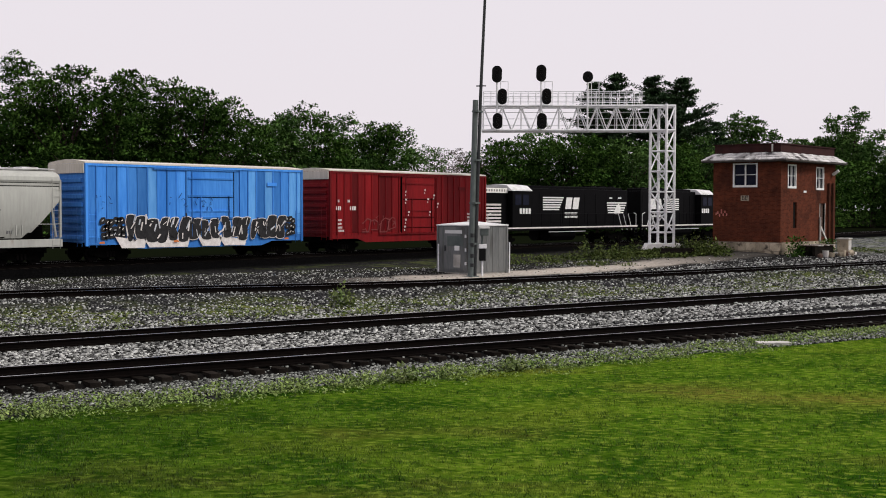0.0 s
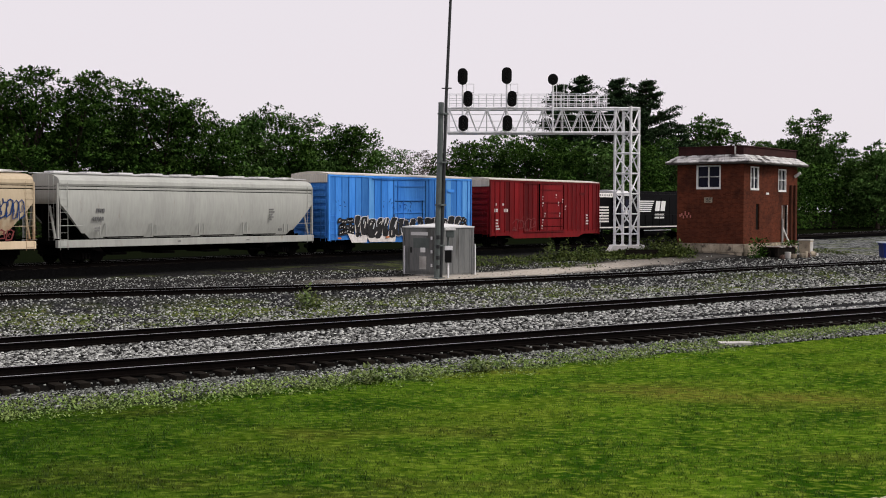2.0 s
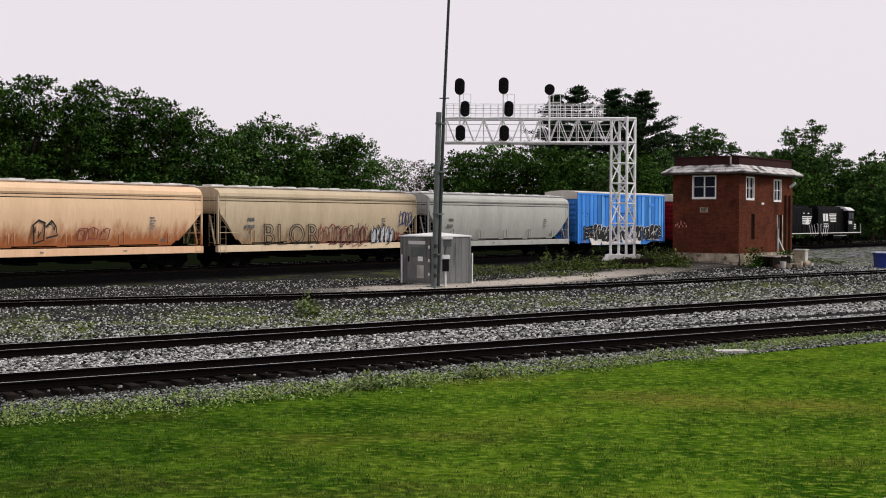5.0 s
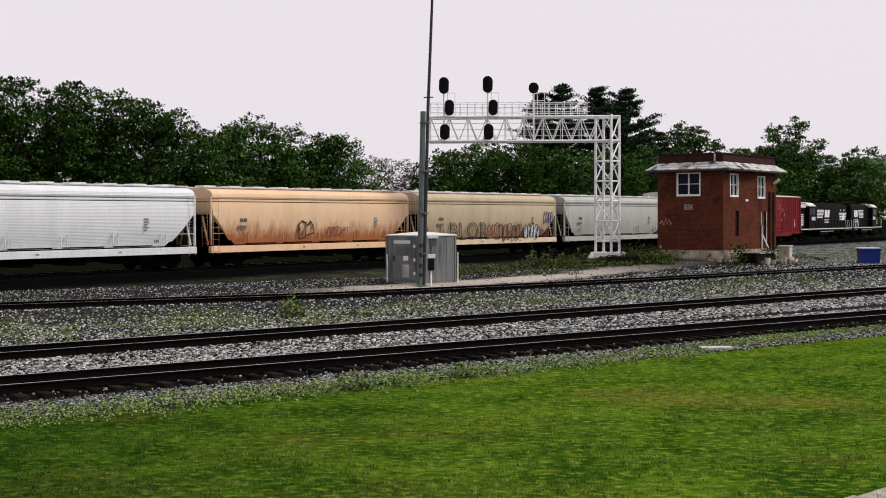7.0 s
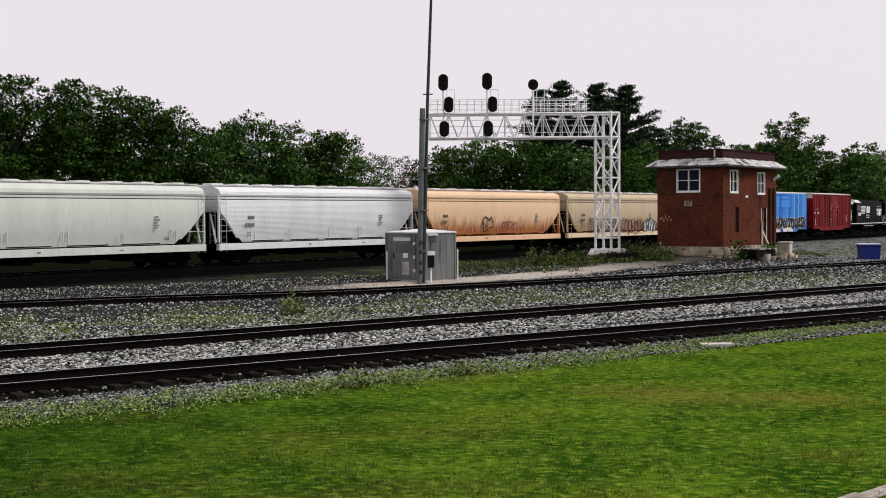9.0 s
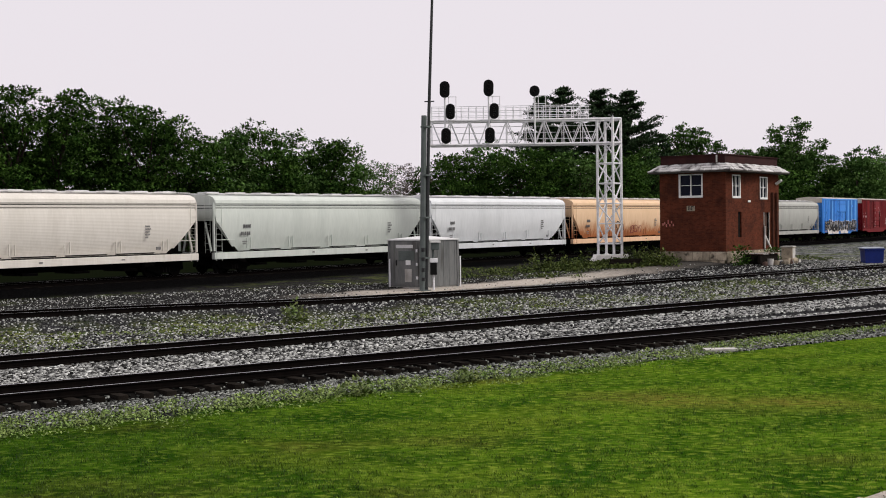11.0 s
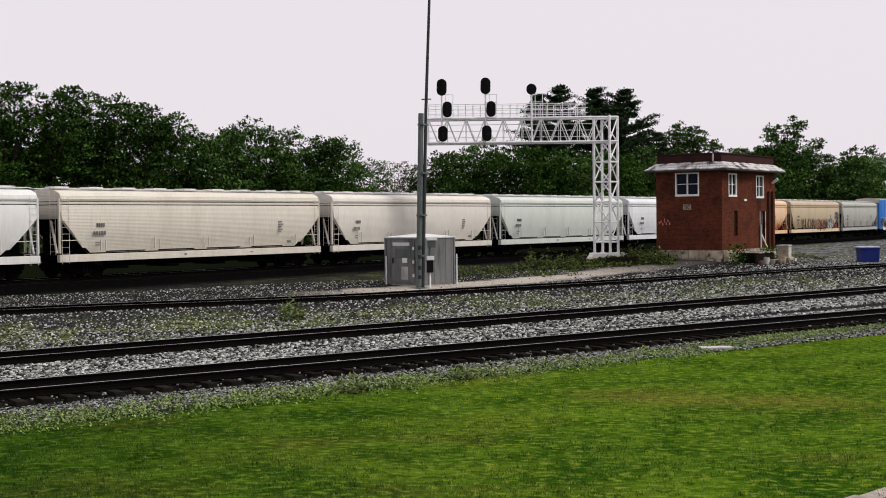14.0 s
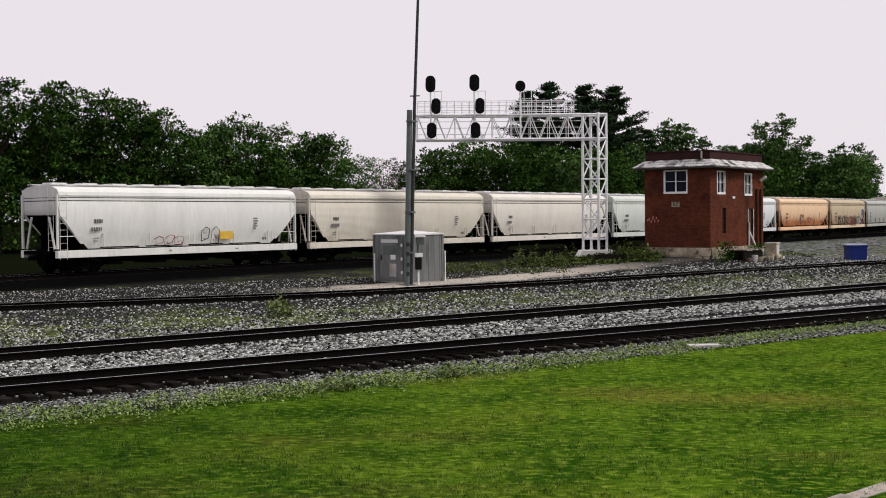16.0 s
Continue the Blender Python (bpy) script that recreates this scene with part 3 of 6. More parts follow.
# ---- loose ballast stones ----
def scatter(name, shapes, material, places, label, category, lean=0.0):
    """One mesh of many small pieces; places: (x, y, z, size, turn)."""
    vs, fs, count = [], [], 0
    rng = np.random.default_rng(5)
    pick = rng.integers(0, len(shapes), len(places))
    P = np.array(places)
    for k, (verts, faces) in enumerate(shapes):
        Q = P[pick == k]
        if not len(Q):
            continue
        c, s = np.cos(Q[:, 4])[:, None], np.sin(Q[:, 4])[:, None]
        V = np.array(verts)
        X = (V[None, :, 0] * c - V[None, :, 1] * s) * Q[:, 3:4] + Q[:, 0:1]
        Y = (V[None, :, 0] * s + V[None, :, 1] * c) * Q[:, 3:4] + Q[:, 1:2]
        Z = V[None, :, 2] * Q[:, 3:4] + Q[:, 2:3]
        vs.append(np.stack([X, Y, Z], -1).reshape(-1, 3))
        F = np.array(faces)[None] + (np.arange(len(Q)) * len(V))[:, None, None] + count
        fs.append(F.reshape(-1, F.shape[-1]))
        count += len(Q) * len(V)
    V, Fc = np.concatenate(vs), np.concatenate(fs)
    me = bpy.data.meshes.new(name)
    me.vertices.add(len(V))
    me.vertices.foreach_set("co", V.astype(np.float32).ravel())
    me.loops.add(Fc.size)
    me.loops.foreach_set("vertex_index", Fc.astype(np.int32).ravel())
    me.polygons.add(len(Fc))
    me.polygons.foreach_set("loop_start", np.arange(0, Fc.size, Fc.shape[1], dtype=np.int32))
    me.update(calc_edges=True)
    me.materials.append(material)
    ob = new(name, me)
    return tagged(ob, label, category, kind="stuff") if label else ob


def stone_shapes(k=7):
    rng = random.Random(3)
    out = []
    for _ in range(k):
        s = [rng.uniform(0.6, 1.0), rng.uniform(0.55, 0.9), rng.uniform(0.4, 0.7)]
        vs = [tuple(c * w * rng.uniform(0.65, 1.2) for c, w in zip(v, s)) for v in ((-1, -1, -1), (1, -1, -1), (1, 1, -1), (-1, 1, -1), (-1, -1, 1), (1, -1, 1), (1, 1, 1), (-1, 1, 1))]
        quads = ((0, 3, 2, 1), (4, 5, 6, 7), (0, 1, 5, 4), (1, 2, 6, 5), (2, 3, 7, 6), (3, 0, 4, 7))
        out.append((vs, [[a, b, c] for a, b, c, d in quads] + [[a, c, d] for a, b, c, d in quads]))
    return out


def ballast():
    rng = random.Random(11)
    shoulder, near, far = [], [], []

    def lay(store, count, n0, n1, lo, hi):
        """Stones over the wedge that lies open to view, thinning out with distance."""
        for _ in range(count):
            n = rng.uniform(n0, n1)
            k = rng.random() ** 1.35
            a = 0.28 * n - 1.5 + k * (1.27 * n + 3)
            n_at = n + (swerve_1(a) if n < 29 else swerve_2(a) * (1 - smooth(n, 36, 42)) if n < 42 else 0)
            if any(abs(n - r) < 0.09 for r in TRACK_1 + TRACK_2 + TRACK_3):
                continue
            pale = n - 0.1 * (a - 35.0)
            if a > 31 and 47.9 < pale < 51.4 and rng.random() < 0.9:
                continue
            p = at(a, n_at)
            r = rng.uniform(lo, hi) * (1 + 0.5 * k)
            store.append((p.x, p.y, ground_z(p.x, p.y) + r * rng.uniform(0.05, 0.6), r, rng.uniform(0, 6.3)))
    lay(shoulder, 24000, 22.6, 24.55, 0.019, 0.035)
    lay(shoulder, 700, 24.55, 24.95, 0.02, 0.035)
    lay(near, 1200, 25.15, 26.4, 0.02, 0.035)
    lay(near, 30000, 26.65, 31.5, 0.025, 0.047)
    lay(near, 1200, 31.95, 33.25, 0.02, 0.035)
    lay(far, 11500, 33.45, 38.0, 0.024, 0.044)
    lay(far, 11000, 38.0, 44.8, 0.022, 0.042)
    lay(far, 5000, 46.7, 48.6, 0.024, 0.042)
    lay(far, 9000, 48.6, 56.0, 0.016, 0.034)
    shapes = stone_shapes()
    scatter("track_ballast", shapes, M_STONEDARK, shoulder, "darker grey crushed stone on the shoulder beside the lawn", "ballast")
    scatter("track_ballast", shapes, M_STONE, near, "loose grey crushed stone round the two main tracks", "ballast")
    scatter("track_ballast", shapes, M_STONE, far, "loose grey crushed stone beyond the main tracks", "ballast")


ballast()


# ---- lawn, weeds ----
def blade_shapes(k=8, wide=0.13):
    rng = random.Random(4)
    out = []
    for _ in range(k):
        b, l = rng.uniform(-0.5, 0.5), rng.uniform(-0.45, 0.45)
        h = rng.uniform(0.7, 1.2)
        out.append(([(-wide, 0, 0), (wide, 0, 0), (b * 0.4 + wide * 0.8, l * 0.4, h * 0.6), (b, l, h)], [[0, 1, 2], [0, 2, 3]]))
    return out


def lawn_grass():
    rng = random.Random(21)
    places = []
    for _ in range(230000):
        d = 14.5 * (2.8 ** rng.random())
        side = d * rng.uniform(-0.39, 0.39)
        x, y = 0.792 * d + 0.61 * side, 0.61 * d - 0.792 * side
        a, n = x * ALONG.x + y * ALONG.y, x * ACROSS.x + y * ACROSS.y
        edge = 22.4 + 1.1 * smooth(a, 20, 38) + 0.9 * noise.noise((x * 0.4, y * 0.4, 9))
        if n > edge or (n > edge - 1.0 and rng.random() < 0.5 * (n - edge + 1.0)):
            continue
        tuft = 0.5 + 0.7 * noise.noise((x * 6.0, y * 6.0, 0)) + 0.4 * noise.noise((x * 1.7, y * 1.7, 4))
        places.append((x, y, ground_z(x, y) - 0.004, rng.uniform(0.02, 0.042) * (0.5 + 1.1 * max(0.0, tuft)), rng.uniform(0, 6.3)))
    scatter("lawn_grass", blade_shapes(), M_BLADE, places, "short mown green grass with yellowish patches", "grass")


lawn_grass()


def leaf_shapes(k=6):
    rng = random.Random(8)
    out = []
    for _ in range(k):
        tilt, fold = rng.uniform(0.1, 1.2), rng.uniform(-0.15, 0.15)
        c, s = math.cos(tilt), math.sin(tilt)
        vs = [(0, 0, 0), (0.5 * c, 0.36, 0.5 * s + fold), (1.0 * c, 0, 1.0 * s), (0.5 * c, -0.36, 0.5 * s + fold)]
        out.append((vs, [[0, 1, 2], [0, 2, 3]]))
    return out


def weeds():
    rng = random.Random(31)
    leaves = leaf_shapes()

    def clump(x, y, spread, tall, count, size):
        out = []
        for _ in range(count):
            r = spread * rng.random() ** 0.6
            g = rng.uniform(0, 6.3)
            px, py = x + r * math.cos(g), y + r * math.sin(g)
            out.append((px, py, ground_z(px, py) + tall * rng.random() ** 1.3 * (1 - 0.6 * r / spread), size * rng.uniform(0.6, 1.3), rng.uniform(0, 6.3)))
        return out
    # tufts along the lawn's edge and between the tracks
    edge = []
    for _ in range(2000):
        a = 3 + 42 * rng.random() ** 1.15
        p = at(a, min(24.2 + swerve_1(a), rng.gauss(22.85, 0.5) + 1.1 * smooth(a, 20, 38)))
        edge += clump(p.x, p.y, rng.uniform(0.1, 0.5), rng.uniform(0.03, 0.16), 18, 0.062)
    scatter("weed_fringe", leaves, M_FRINGE, edge, "pale green weeds along the lawn's ragged edge", "weeds")
    mid = []
    for _ in range(280):
        p = at(9 + 62 * rng.random() ** 1.2, rng.gauss(38.8, 1.8))
        mid += clump(p.x, p.y, rng.uniform(0.25, 0.7), rng.uniform(0.04, 0.2), 22, 0.085)
    scatter("weed_strip", leaves, M_WEED, mid, "low yellow-green weeds between the tracks", "weeds")
    for x, y, s, h in ((22.7, 16.9, 0.3, 0.4), (19.7, 17.6, 0.35, 0.5)):
        scatter("weed_plant", leaves, M_WEED, clump(x, y, s, h, 150, 0.12), "small leafy weed at the ballast's edge", "weed")
    scatter("weed_plant", leaves, M_WEED, clump(32.4, 32.1, 0.5, 0.95, 300, 0.16), "tall leafy weed standing in the ballast", "weed")
    bank = []
    for _ in range(110):
        d, side = rng.uniform(73.5, 80), rng.uniform(6.2, 14.2)
        x, y = 0.792 * d + 0.61 * side, 0.61 * d - 0.792 * side
        hide = 1 - smooth(abs(side - 0.61 * 71.98 + 0.792 * 41.4), 1.2, 2.6)
        bank += clump(x, y, rng.uniform(0.4, 0.9), rng.uniform(0.25, 0.85) * (1 - 0.7 * hide), 60, 0.17)
    for _ in range(34):
        d, side = rng.uniform(74, 78), rng.choice((rng.uniform(4.8, 9.0), rng.uniform(11.4, 13.5)))
        x, y = 0.792 * d + 0.61 * side, 0.61 * d - 0.792 * side
        bank += clump(x, y, rng.uniform(0.14, 0.3), rng.uniform(0.9, 1.6), 55, 0.19)
    for _ in range(70):
        d, side = rng.uniform(68, 80), rng.uniform(0, 9)
        x, y = 0.792 * d + 0.61 * side, 0.61 * d - 0.792 * side
        bank += clump(x, y, rng.uniform(0.4, 0.9), rng.uniform(0.08, 0.35), 36, 0.14)
    for _ in range(16):
        x, y = rng.gauss(82.0, 1.6), rng.gauss(31.5, 0.9)
        bank += clump(x, y, rng.uniform(0.3, 0.7), rng.uniform(0.1, 0.3), 40, 0.13)
    scatter("weed_bank", leaves, M_TALLWEED, bank, "tall green weeds round the signal gantry's foot", "weeds")


weeds()


# ---- trees ----
def crown_places(rng, lobes, count, size):
    """Leaves gathered in tufts over each lobe, with dark hollows between them, and a thin scatter inside."""
    out = []
    total = sum(l[3] ** 2 for l in lobes)
    for cx, cy, cz, r in lobes:
        share = int(count * r * r / total)
        for _ in range(share // 4):
            d = Vector((rng.gauss(0, 1), rng.gauss(0, 1), rng.gauss(0, 1))).normalized()
            k = r * (0.85 - 0.5 * rng.random() ** 1.6)
            out.append((cx + d.x * k, cy + d.y * k, cz + d.z * k * 0.9, size * rng.uniform(0.55, 1.2), rng.uniform(0, 6.3)))
        left = share - share // 4
        while left > 0:
            d = Vector((rng.gauss(0, 1), rng.gauss(0, 1), rng.gauss(0.15, 1))).normalized()
            k = r * rng.uniform(0.78, 1.06) * (1 + 0.2 * noise.noise(d * 2.3 + Vector((cx, cy, cz))))
            tx, ty, tz, tr = cx + d.x * k, cy + d.y * k, cz + d.z * k * 0.9, rng.uniform(0.38, 0.8)
            n = int(38 * tr * tr) + 6
            for _ in range(n):
                g = Vector((rng.gauss(0, 1), rng.gauss(0, 1), abs(rng.gauss(0, 1)) - 0.25)).normalized() * tr * rng.random() ** 0.4
                out.append((tx + g.x, ty + g.y, tz + g.z * 0.7, size * rng.uniform(0.5, 1.2), rng.uniform(0, 6.3)))
            left -= n
    return out


def broadleaf(name, seed, tall, wide, leaf, m_leaf, label, m):
    """A trunk with limbs and a crown of many leaf clumps in uneven lobes."""
    rng = random.Random(seed)
    tree = thing(name, m, label, "tree", "trees behind the railway")
    bm = bmesh.new()
    bar(bm, (0, 0, -0.3), (0.1, 0, tall * 0.5), 0.028 * tall, 8, 0.014 * tall)
    lobes = [(0, 0, tall * 0.62, wide * 0.74), (0, 0, tall * 0.35, wide * 0.7)]
    for i in range(15):
        g, h = i * 2.4 + rng.uniform(-0.4, 0.4), rng.uniform(0.18, 0.9)
        reach = wide * (0.95 - 0.65 * abs(h - 0.45)) * rng.uniform(0.55, 0.85)
        r = wide * rng.uniform(0.32, 0.52) * (1.15 - 0.5 * h)
        c = (reach * math.cos(g), reach * math.sin(g), tall * h)
        if c[2] + r > tall:
            c = (c[0], c[1], tall - r * 0.9)
        lobes.append((*c, r))
        bar(bm, (0.05, 0, tall * min(0.48, h * 0.6)), c, 0.010 * tall, 5, 0.004 * tall)
    for i in range(3):
        g = rng.uniform(0, 6.3)
        r = wide * 0.2
        lobes.append((wide * 0.3 * math.cos(g), wide * 0.3 * math.sin(g), tall - r * (0.7 + 0.4 * i), r))
    part("trunk", bm, M_BARK, tree)
    crown = scatter("crown", leaf_shapes(), m_leaf, crown_places(rng, lobes, leaf[0], leaf[1]), "", "")
    crown.parent = tree
    return tree


def pine(seed, tall, m, label):
    rng = random.Random(seed)
    tree = thing("pine_tree", m, label, "tree", "pines behind the signal gantry")
    bm = bmesh.new()
    bar(bm, (0, 0, -0.3), (0, 0, tall * 0.97), 0.02 * tall, 8, 0.004 * tall)
    places = []
    h = tall * 0.25
    while h < tall:
        # one whorl of branches, with a gap up to the next
        reach = min(5.0, 0.5 + 0.98 * (tall - h) ** 0.8) * rng.uniform(0.75, 1.1)
        for _ in range(rng.randint(6, 9)):
            g, k = rng.uniform(0, 6.3), reach * rng.uniform(0.55, 1.15)
            tip = (k * math.cos(g), k * math.sin(g), h + k * rng.uniform(0.05, 0.4))
            bar(bm, (0, 0, h), tip, 0.05, 4, 0.015)
            for q in range(4 + int(k * 3.0)):
                f = rng.uniform(0.12, 1.05)
                tx, ty, tz = tip[0] * f + rng.gauss(0, 0.16), tip[1] * f + rng.gauss(0, 0.16), h + (tip[2] - h) * f + 0.12
                for _ in range(22):
                    places.append((tx + rng.gauss(0, 0.25), ty + rng.gauss(0, 0.25), tz + rng.gauss(0.06, 0.13), rng.uniform(0.18, 0.4), rng.uniform(0, 6.3)))
        h += rng.uniform(0.65, 1.05)
    part("trunk", bm, M_BARK, tree)
    crown = scatter("crown", leaf_shapes(), M_NEEDLE, places, "", "")
    crown.parent = tree
    return tree


LEFT_TREES = [(65.9, 114.7, 18.2), (66.5, 108.5, 16.1), (66.6, 103.0, 16.4), (71.0, 102.6, 16.2), (80.6, 111.8, 16.9), (78.7, 103.5, 15.5), (78.5, 98.3, 15.2), (82.9, 97.9, 13.5), (89.8, 99.7, 13.1), (94.6, 98.9, 14.0), (101.4, 100.9, 13.8), (106.2, 100.0, 12.9), (112.7, 102.3, 12.2)]
CENTRE_TREES = [(110.4, 83.7, 10.9), (117.7, 85.0, 12.1), (114.5, 78.4, 11.1), (119.4, 77.3, 11.0), (121.8, 74.2, 10.6), (130.3, 74.1, 11.4), (144.1, 77.7, 12.7)]
RIGHT_TREES = [(201.7, 103.0, 16.3), (196.2, 96.9, 19.5), (200.3, 91.3, 16.5), (211.5, 90.3, 15.5), (202.5, 83.2, 18.5), (201.3, 79.4, 19.5), (200.1, 75.4, 16.1), (220.3, 78.8, 13.1), (201.1, 68.6, 13.0), (216.0, 71.3, 14.0), (224.0, 75.5, 15.6)]
SCRUB = [(130.8, 113.9, 11.9), (139.3, 116.3, 11.5), (138.8, 111.5, 11.0)]
PINES = [(146.9, 95.4, 20.0), (143.8, 89.9, 20.5), (146.5, 86.0, 20.3), (143.1, 79.5, 19.8), (178.2, 93.0, 16.2)]


def plant_trees():
    for i, (x, y, h) in enumerate(LEFT_TREES):
        m_leaf = M_LEAF_PALE if i >= 7 and i % 2 == 0 else M_LEAF
        broadleaf("broadleaf_tree", 100 + i, h + 0.1, 5.8 if i < 7 else 5.4, (19000, 0.37), m_leaf, "dense dark green broadleaf tree behind the railway", pose(x, y, -0.3, 0, 0, i * 40))
    for i, (x, y, h) in enumerate(CENTRE_TREES):
        broadleaf("broadleaf_tree", 200 + i, h, 5.5, (15000, 0.36), M_LEAF_PALE if i in (1, 4, 6) else M_LEAF, "green broadleaf tree behind the signal gantry", pose(x, y, -0.3, 0, 0, i * 70))
    # the paler leaf puts distance haze into these trees' colour
    for i, (x, y, h) in enumerate(RIGHT_TREES):
        broadleaf("broadleaf_tree", 300 + i, h, 5.6, (12000, 0.5), M_LEAF_PALE, "green broadleaf tree beyond the brick tower", pose(x, y, -0.3, 0, 0, i * 50))
    for i, (x, y, h) in enumerate(SCRUB):
        broadleaf("thin_tree", 400 + i, h, 4.6, (9500, 0.3), M_DRY if i else M_LEAF_PALE, "thin brownish tree with half-bare twigs", pose(x, y, -0.3, 0, 0, i * 50))
    for i, (x, y, h) in enumerate(PINES):
        pine(500 + i, h + 0.4, pose(x, y, -0.3, 0, 0, i * 60), "tall dark pine with layered branches")
    # the woods' understorey closes the view under the crowns
    rng = random.Random(61)
    places = []
    for i in range(29):
        x = 54 + i * 6.2
        y = lerp_table(x, [(50, 103), (80, 96), (108, 97), (112, 78), (130, 71), (150, 77), (190, 74), (212, 72), (235, 80)])
        for _ in range(1100 if x < 150 else 2000):
            places.append((x + rng.gauss(0, 3.2), y + rng.gauss(1.5, 1.5), -0.2 + (5.8 if x < 150 else 10.5) * rng.random() ** 0.9, rng.uniform(0.25, 0.55), rng.uniform(0, 6.3)))
    scatter("understorey", leaf_shapes(), M_LEAF, places, "dense dark undergrowth along the woods' edge", "undergrowth")


plant_trees()


# ---- signal gantry ----
def lattice(g, p0, p1, q0, q1, steps, r):
    """Zigzag bars between the lines p0-p1 and q0-q1."""
    P0, P1, Q0, Q1 = Vector(p0), Vector(p1), Vector(q0), Vector(q1)
    for i in range(steps):
        a, b = i / steps, (i + 1) / steps
        s, e = (P0.lerp(P1, a), Q0.lerp(Q1, b)) if i % 2 == 0 else (Q0.lerp(Q1, a), P0.lerp(P1, b))
        part("diagonal_brace", bar(bmesh.new(), s, e, r, 5), M_GALV, g)
        part("cross_brace", bar(bmesh.new(), P0.lerp(P1, b), Q0.lerp(Q1, b), r, 5), M_GALV, g)


def gantry():
    """Local x runs along the beam, the column stands at the origin."""
    g = thing("signal_gantry", pose(71.98, 41.4, 0.42, 0, 0, -52.4), "white steel cantilever signal gantry with lattice column and railed beam", "signal gantry")
    w, top, low, h = 0.68, 9.14, 7.52, 0.68
    # the column's square is turned against the beam to fit the camera's view
    ca, sa, k = math.cos(radians(-35)), math.sin(radians(-35)), 0.59

    def corner(sx, sy, z):
        return (k * (sx * ca - sy * sa), k * (sx * sa + sy * ca), z)
    for sx in (-1, 1):
        for sy in (-1, 1):
            bm = bmesh.new()
            bar(bm, corner(sx, sy, 0), corner(sx, sy, top + 0.12), 0.09, 8)
            u, v, _ = corner(sx, sy, 0)
            box(bm, u - 0.16, u + 0.16, v - 0.16, v + 0.16, 0.0, 0.05)
            part("column_leg", bm, M_GALV, g)
    for p, q in (((-1, -1), (1, -1)), ((1, -1), (1, 1)), ((1, 1), (-1, 1)), ((-1, 1), (-1, -1))):
        lattice(g, corner(*p, 0.75), corner(*p, low), corner(*q, 0.75), corner(*q, low), 5, 0.05)
        part("cross_brace", bar(bmesh.new(), corner(*p, 0.75), corner(*q, 0.75), 0.05), M_GALV, g)
        lattice(g, corner(*p, low), corner(*p, top), corner(*q, low), corner(*q, top), 1, 0.05)
    end = -12.05
    for sy in (-1, 1):
        for z in (low, top):
            part("beam_chord", bar(bmesh.new(), (end, sy * h, z), (w + 0.05, sy * h, z), 0.075, 8), M_GALV, g)
        k = 18
        for i in range(k):
            x0, x1 = end + 0.1 + (-w - end) * i / k, end + 0.1 + (-w - end) * (i + 1) / k
            part("diagonal_brace", bar(bmesh.new(), (x0, sy * h, low if i % 2 else top), (x1, sy * h, top if i % 2 else low), 0.035, 5), M_GALV, g)
            if i % 2 == 0:
                part("beam_post", bar(bmesh.new(), (x0, sy * h, low), (x0, sy * h, top), 0.028, 5), M_GALV, g)
    part("end_frame", bars([((end, -h, low), (end, h, low)), ((end, -h, top), (end, h, top)), ((end, -h, low), (end, -h, top)), ((end, h, low), (end, h, top)),
                            ((end, -h, low + 0.5), (end, h, low + 0.5)), ((end, -h, low + 0.95), (end, h, low + 0.95))], 0.03, 5), M_GALV, g)
    part("walkway_grating", boxes((end, -w - 0.6, -0.5, 0.5, top + 0.02, top + 0.06)), M_GALV, g)
    for z in (low + 0.42, low + 0.85, low + 1.28):
        part("inner_rail", bar(bmesh.new(), (end, 0.55, z), (-w, 0.55, z), 0.02, 5), M_GALV, g)
    # guard rail, with taller cages at the signals
    for sy in (-1, 1):
        bm = bmesh.new()
        for z in (0.32, 0.64, 0.95):
            bar(bm, (end + 0.1, sy * 0.6, top + z), (-1.25, sy * 0.6, top + z), 0.022, 5)
        x = end + 0.1
        while x < -1.2:
            bar(bm, (x, sy * 0.6, top), (x, sy * 0.6, top + 0.95), 0.022, 5)
            x += 0.5
        part("guard_rail", bm, M_GALV, g)
    for x, high, big in ((-11.05, 11.22, True), (-8.12, 11.28, True), (-5.05, 11.03, False)):
        part("signal_post", bar(bmesh.new(), (x, -0.75, low), (x, -0.75, high + 0.1), 0.06, 8), M_GALV, g)
        lines = []
        for dx in (0.25, 0.75):
            lines.append(((x + dx, -0.75, top), (x + dx, -0.75, top + 1.6)))
        for z in (0.55, 1.05, 1.6):
            lines.append(((x + 0.0, -0.75, top + z), (x + 0.75, -0.75, top + z)))
        part("signal_cage", bars(lines, 0.024, 5), M_GALV, g)
        heads = [(0.0, high, 0.34, 0.56 if big else 0.37)] + ([(0.36, 9.74, 0.31, 0.53), (0.05, 8.12, 0.33, 0.53)] if big else [])
        for dx, z, r, tall in heads:
            bm = bmesh.new()
            k = 20
            outline = [(x + dx + r * math.cos(6.2832 * i / k), z + (tall - r) * (1 if math.sin(6.2832 * i / k) >= 0 else -1) + r * math.sin(6.2832 * i / k)) for i in range(k)]
            prism(bm, outline, -0.93, -0.90)
            box(bm, x + dx - 0.13, x + dx + 0.13, -0.90, -0.72, z - tall * 0.7, z + tall * 0.7, bevel=0.02)
            head = part("signal_head", bm, M_BLACK, g, "black oval signal background")
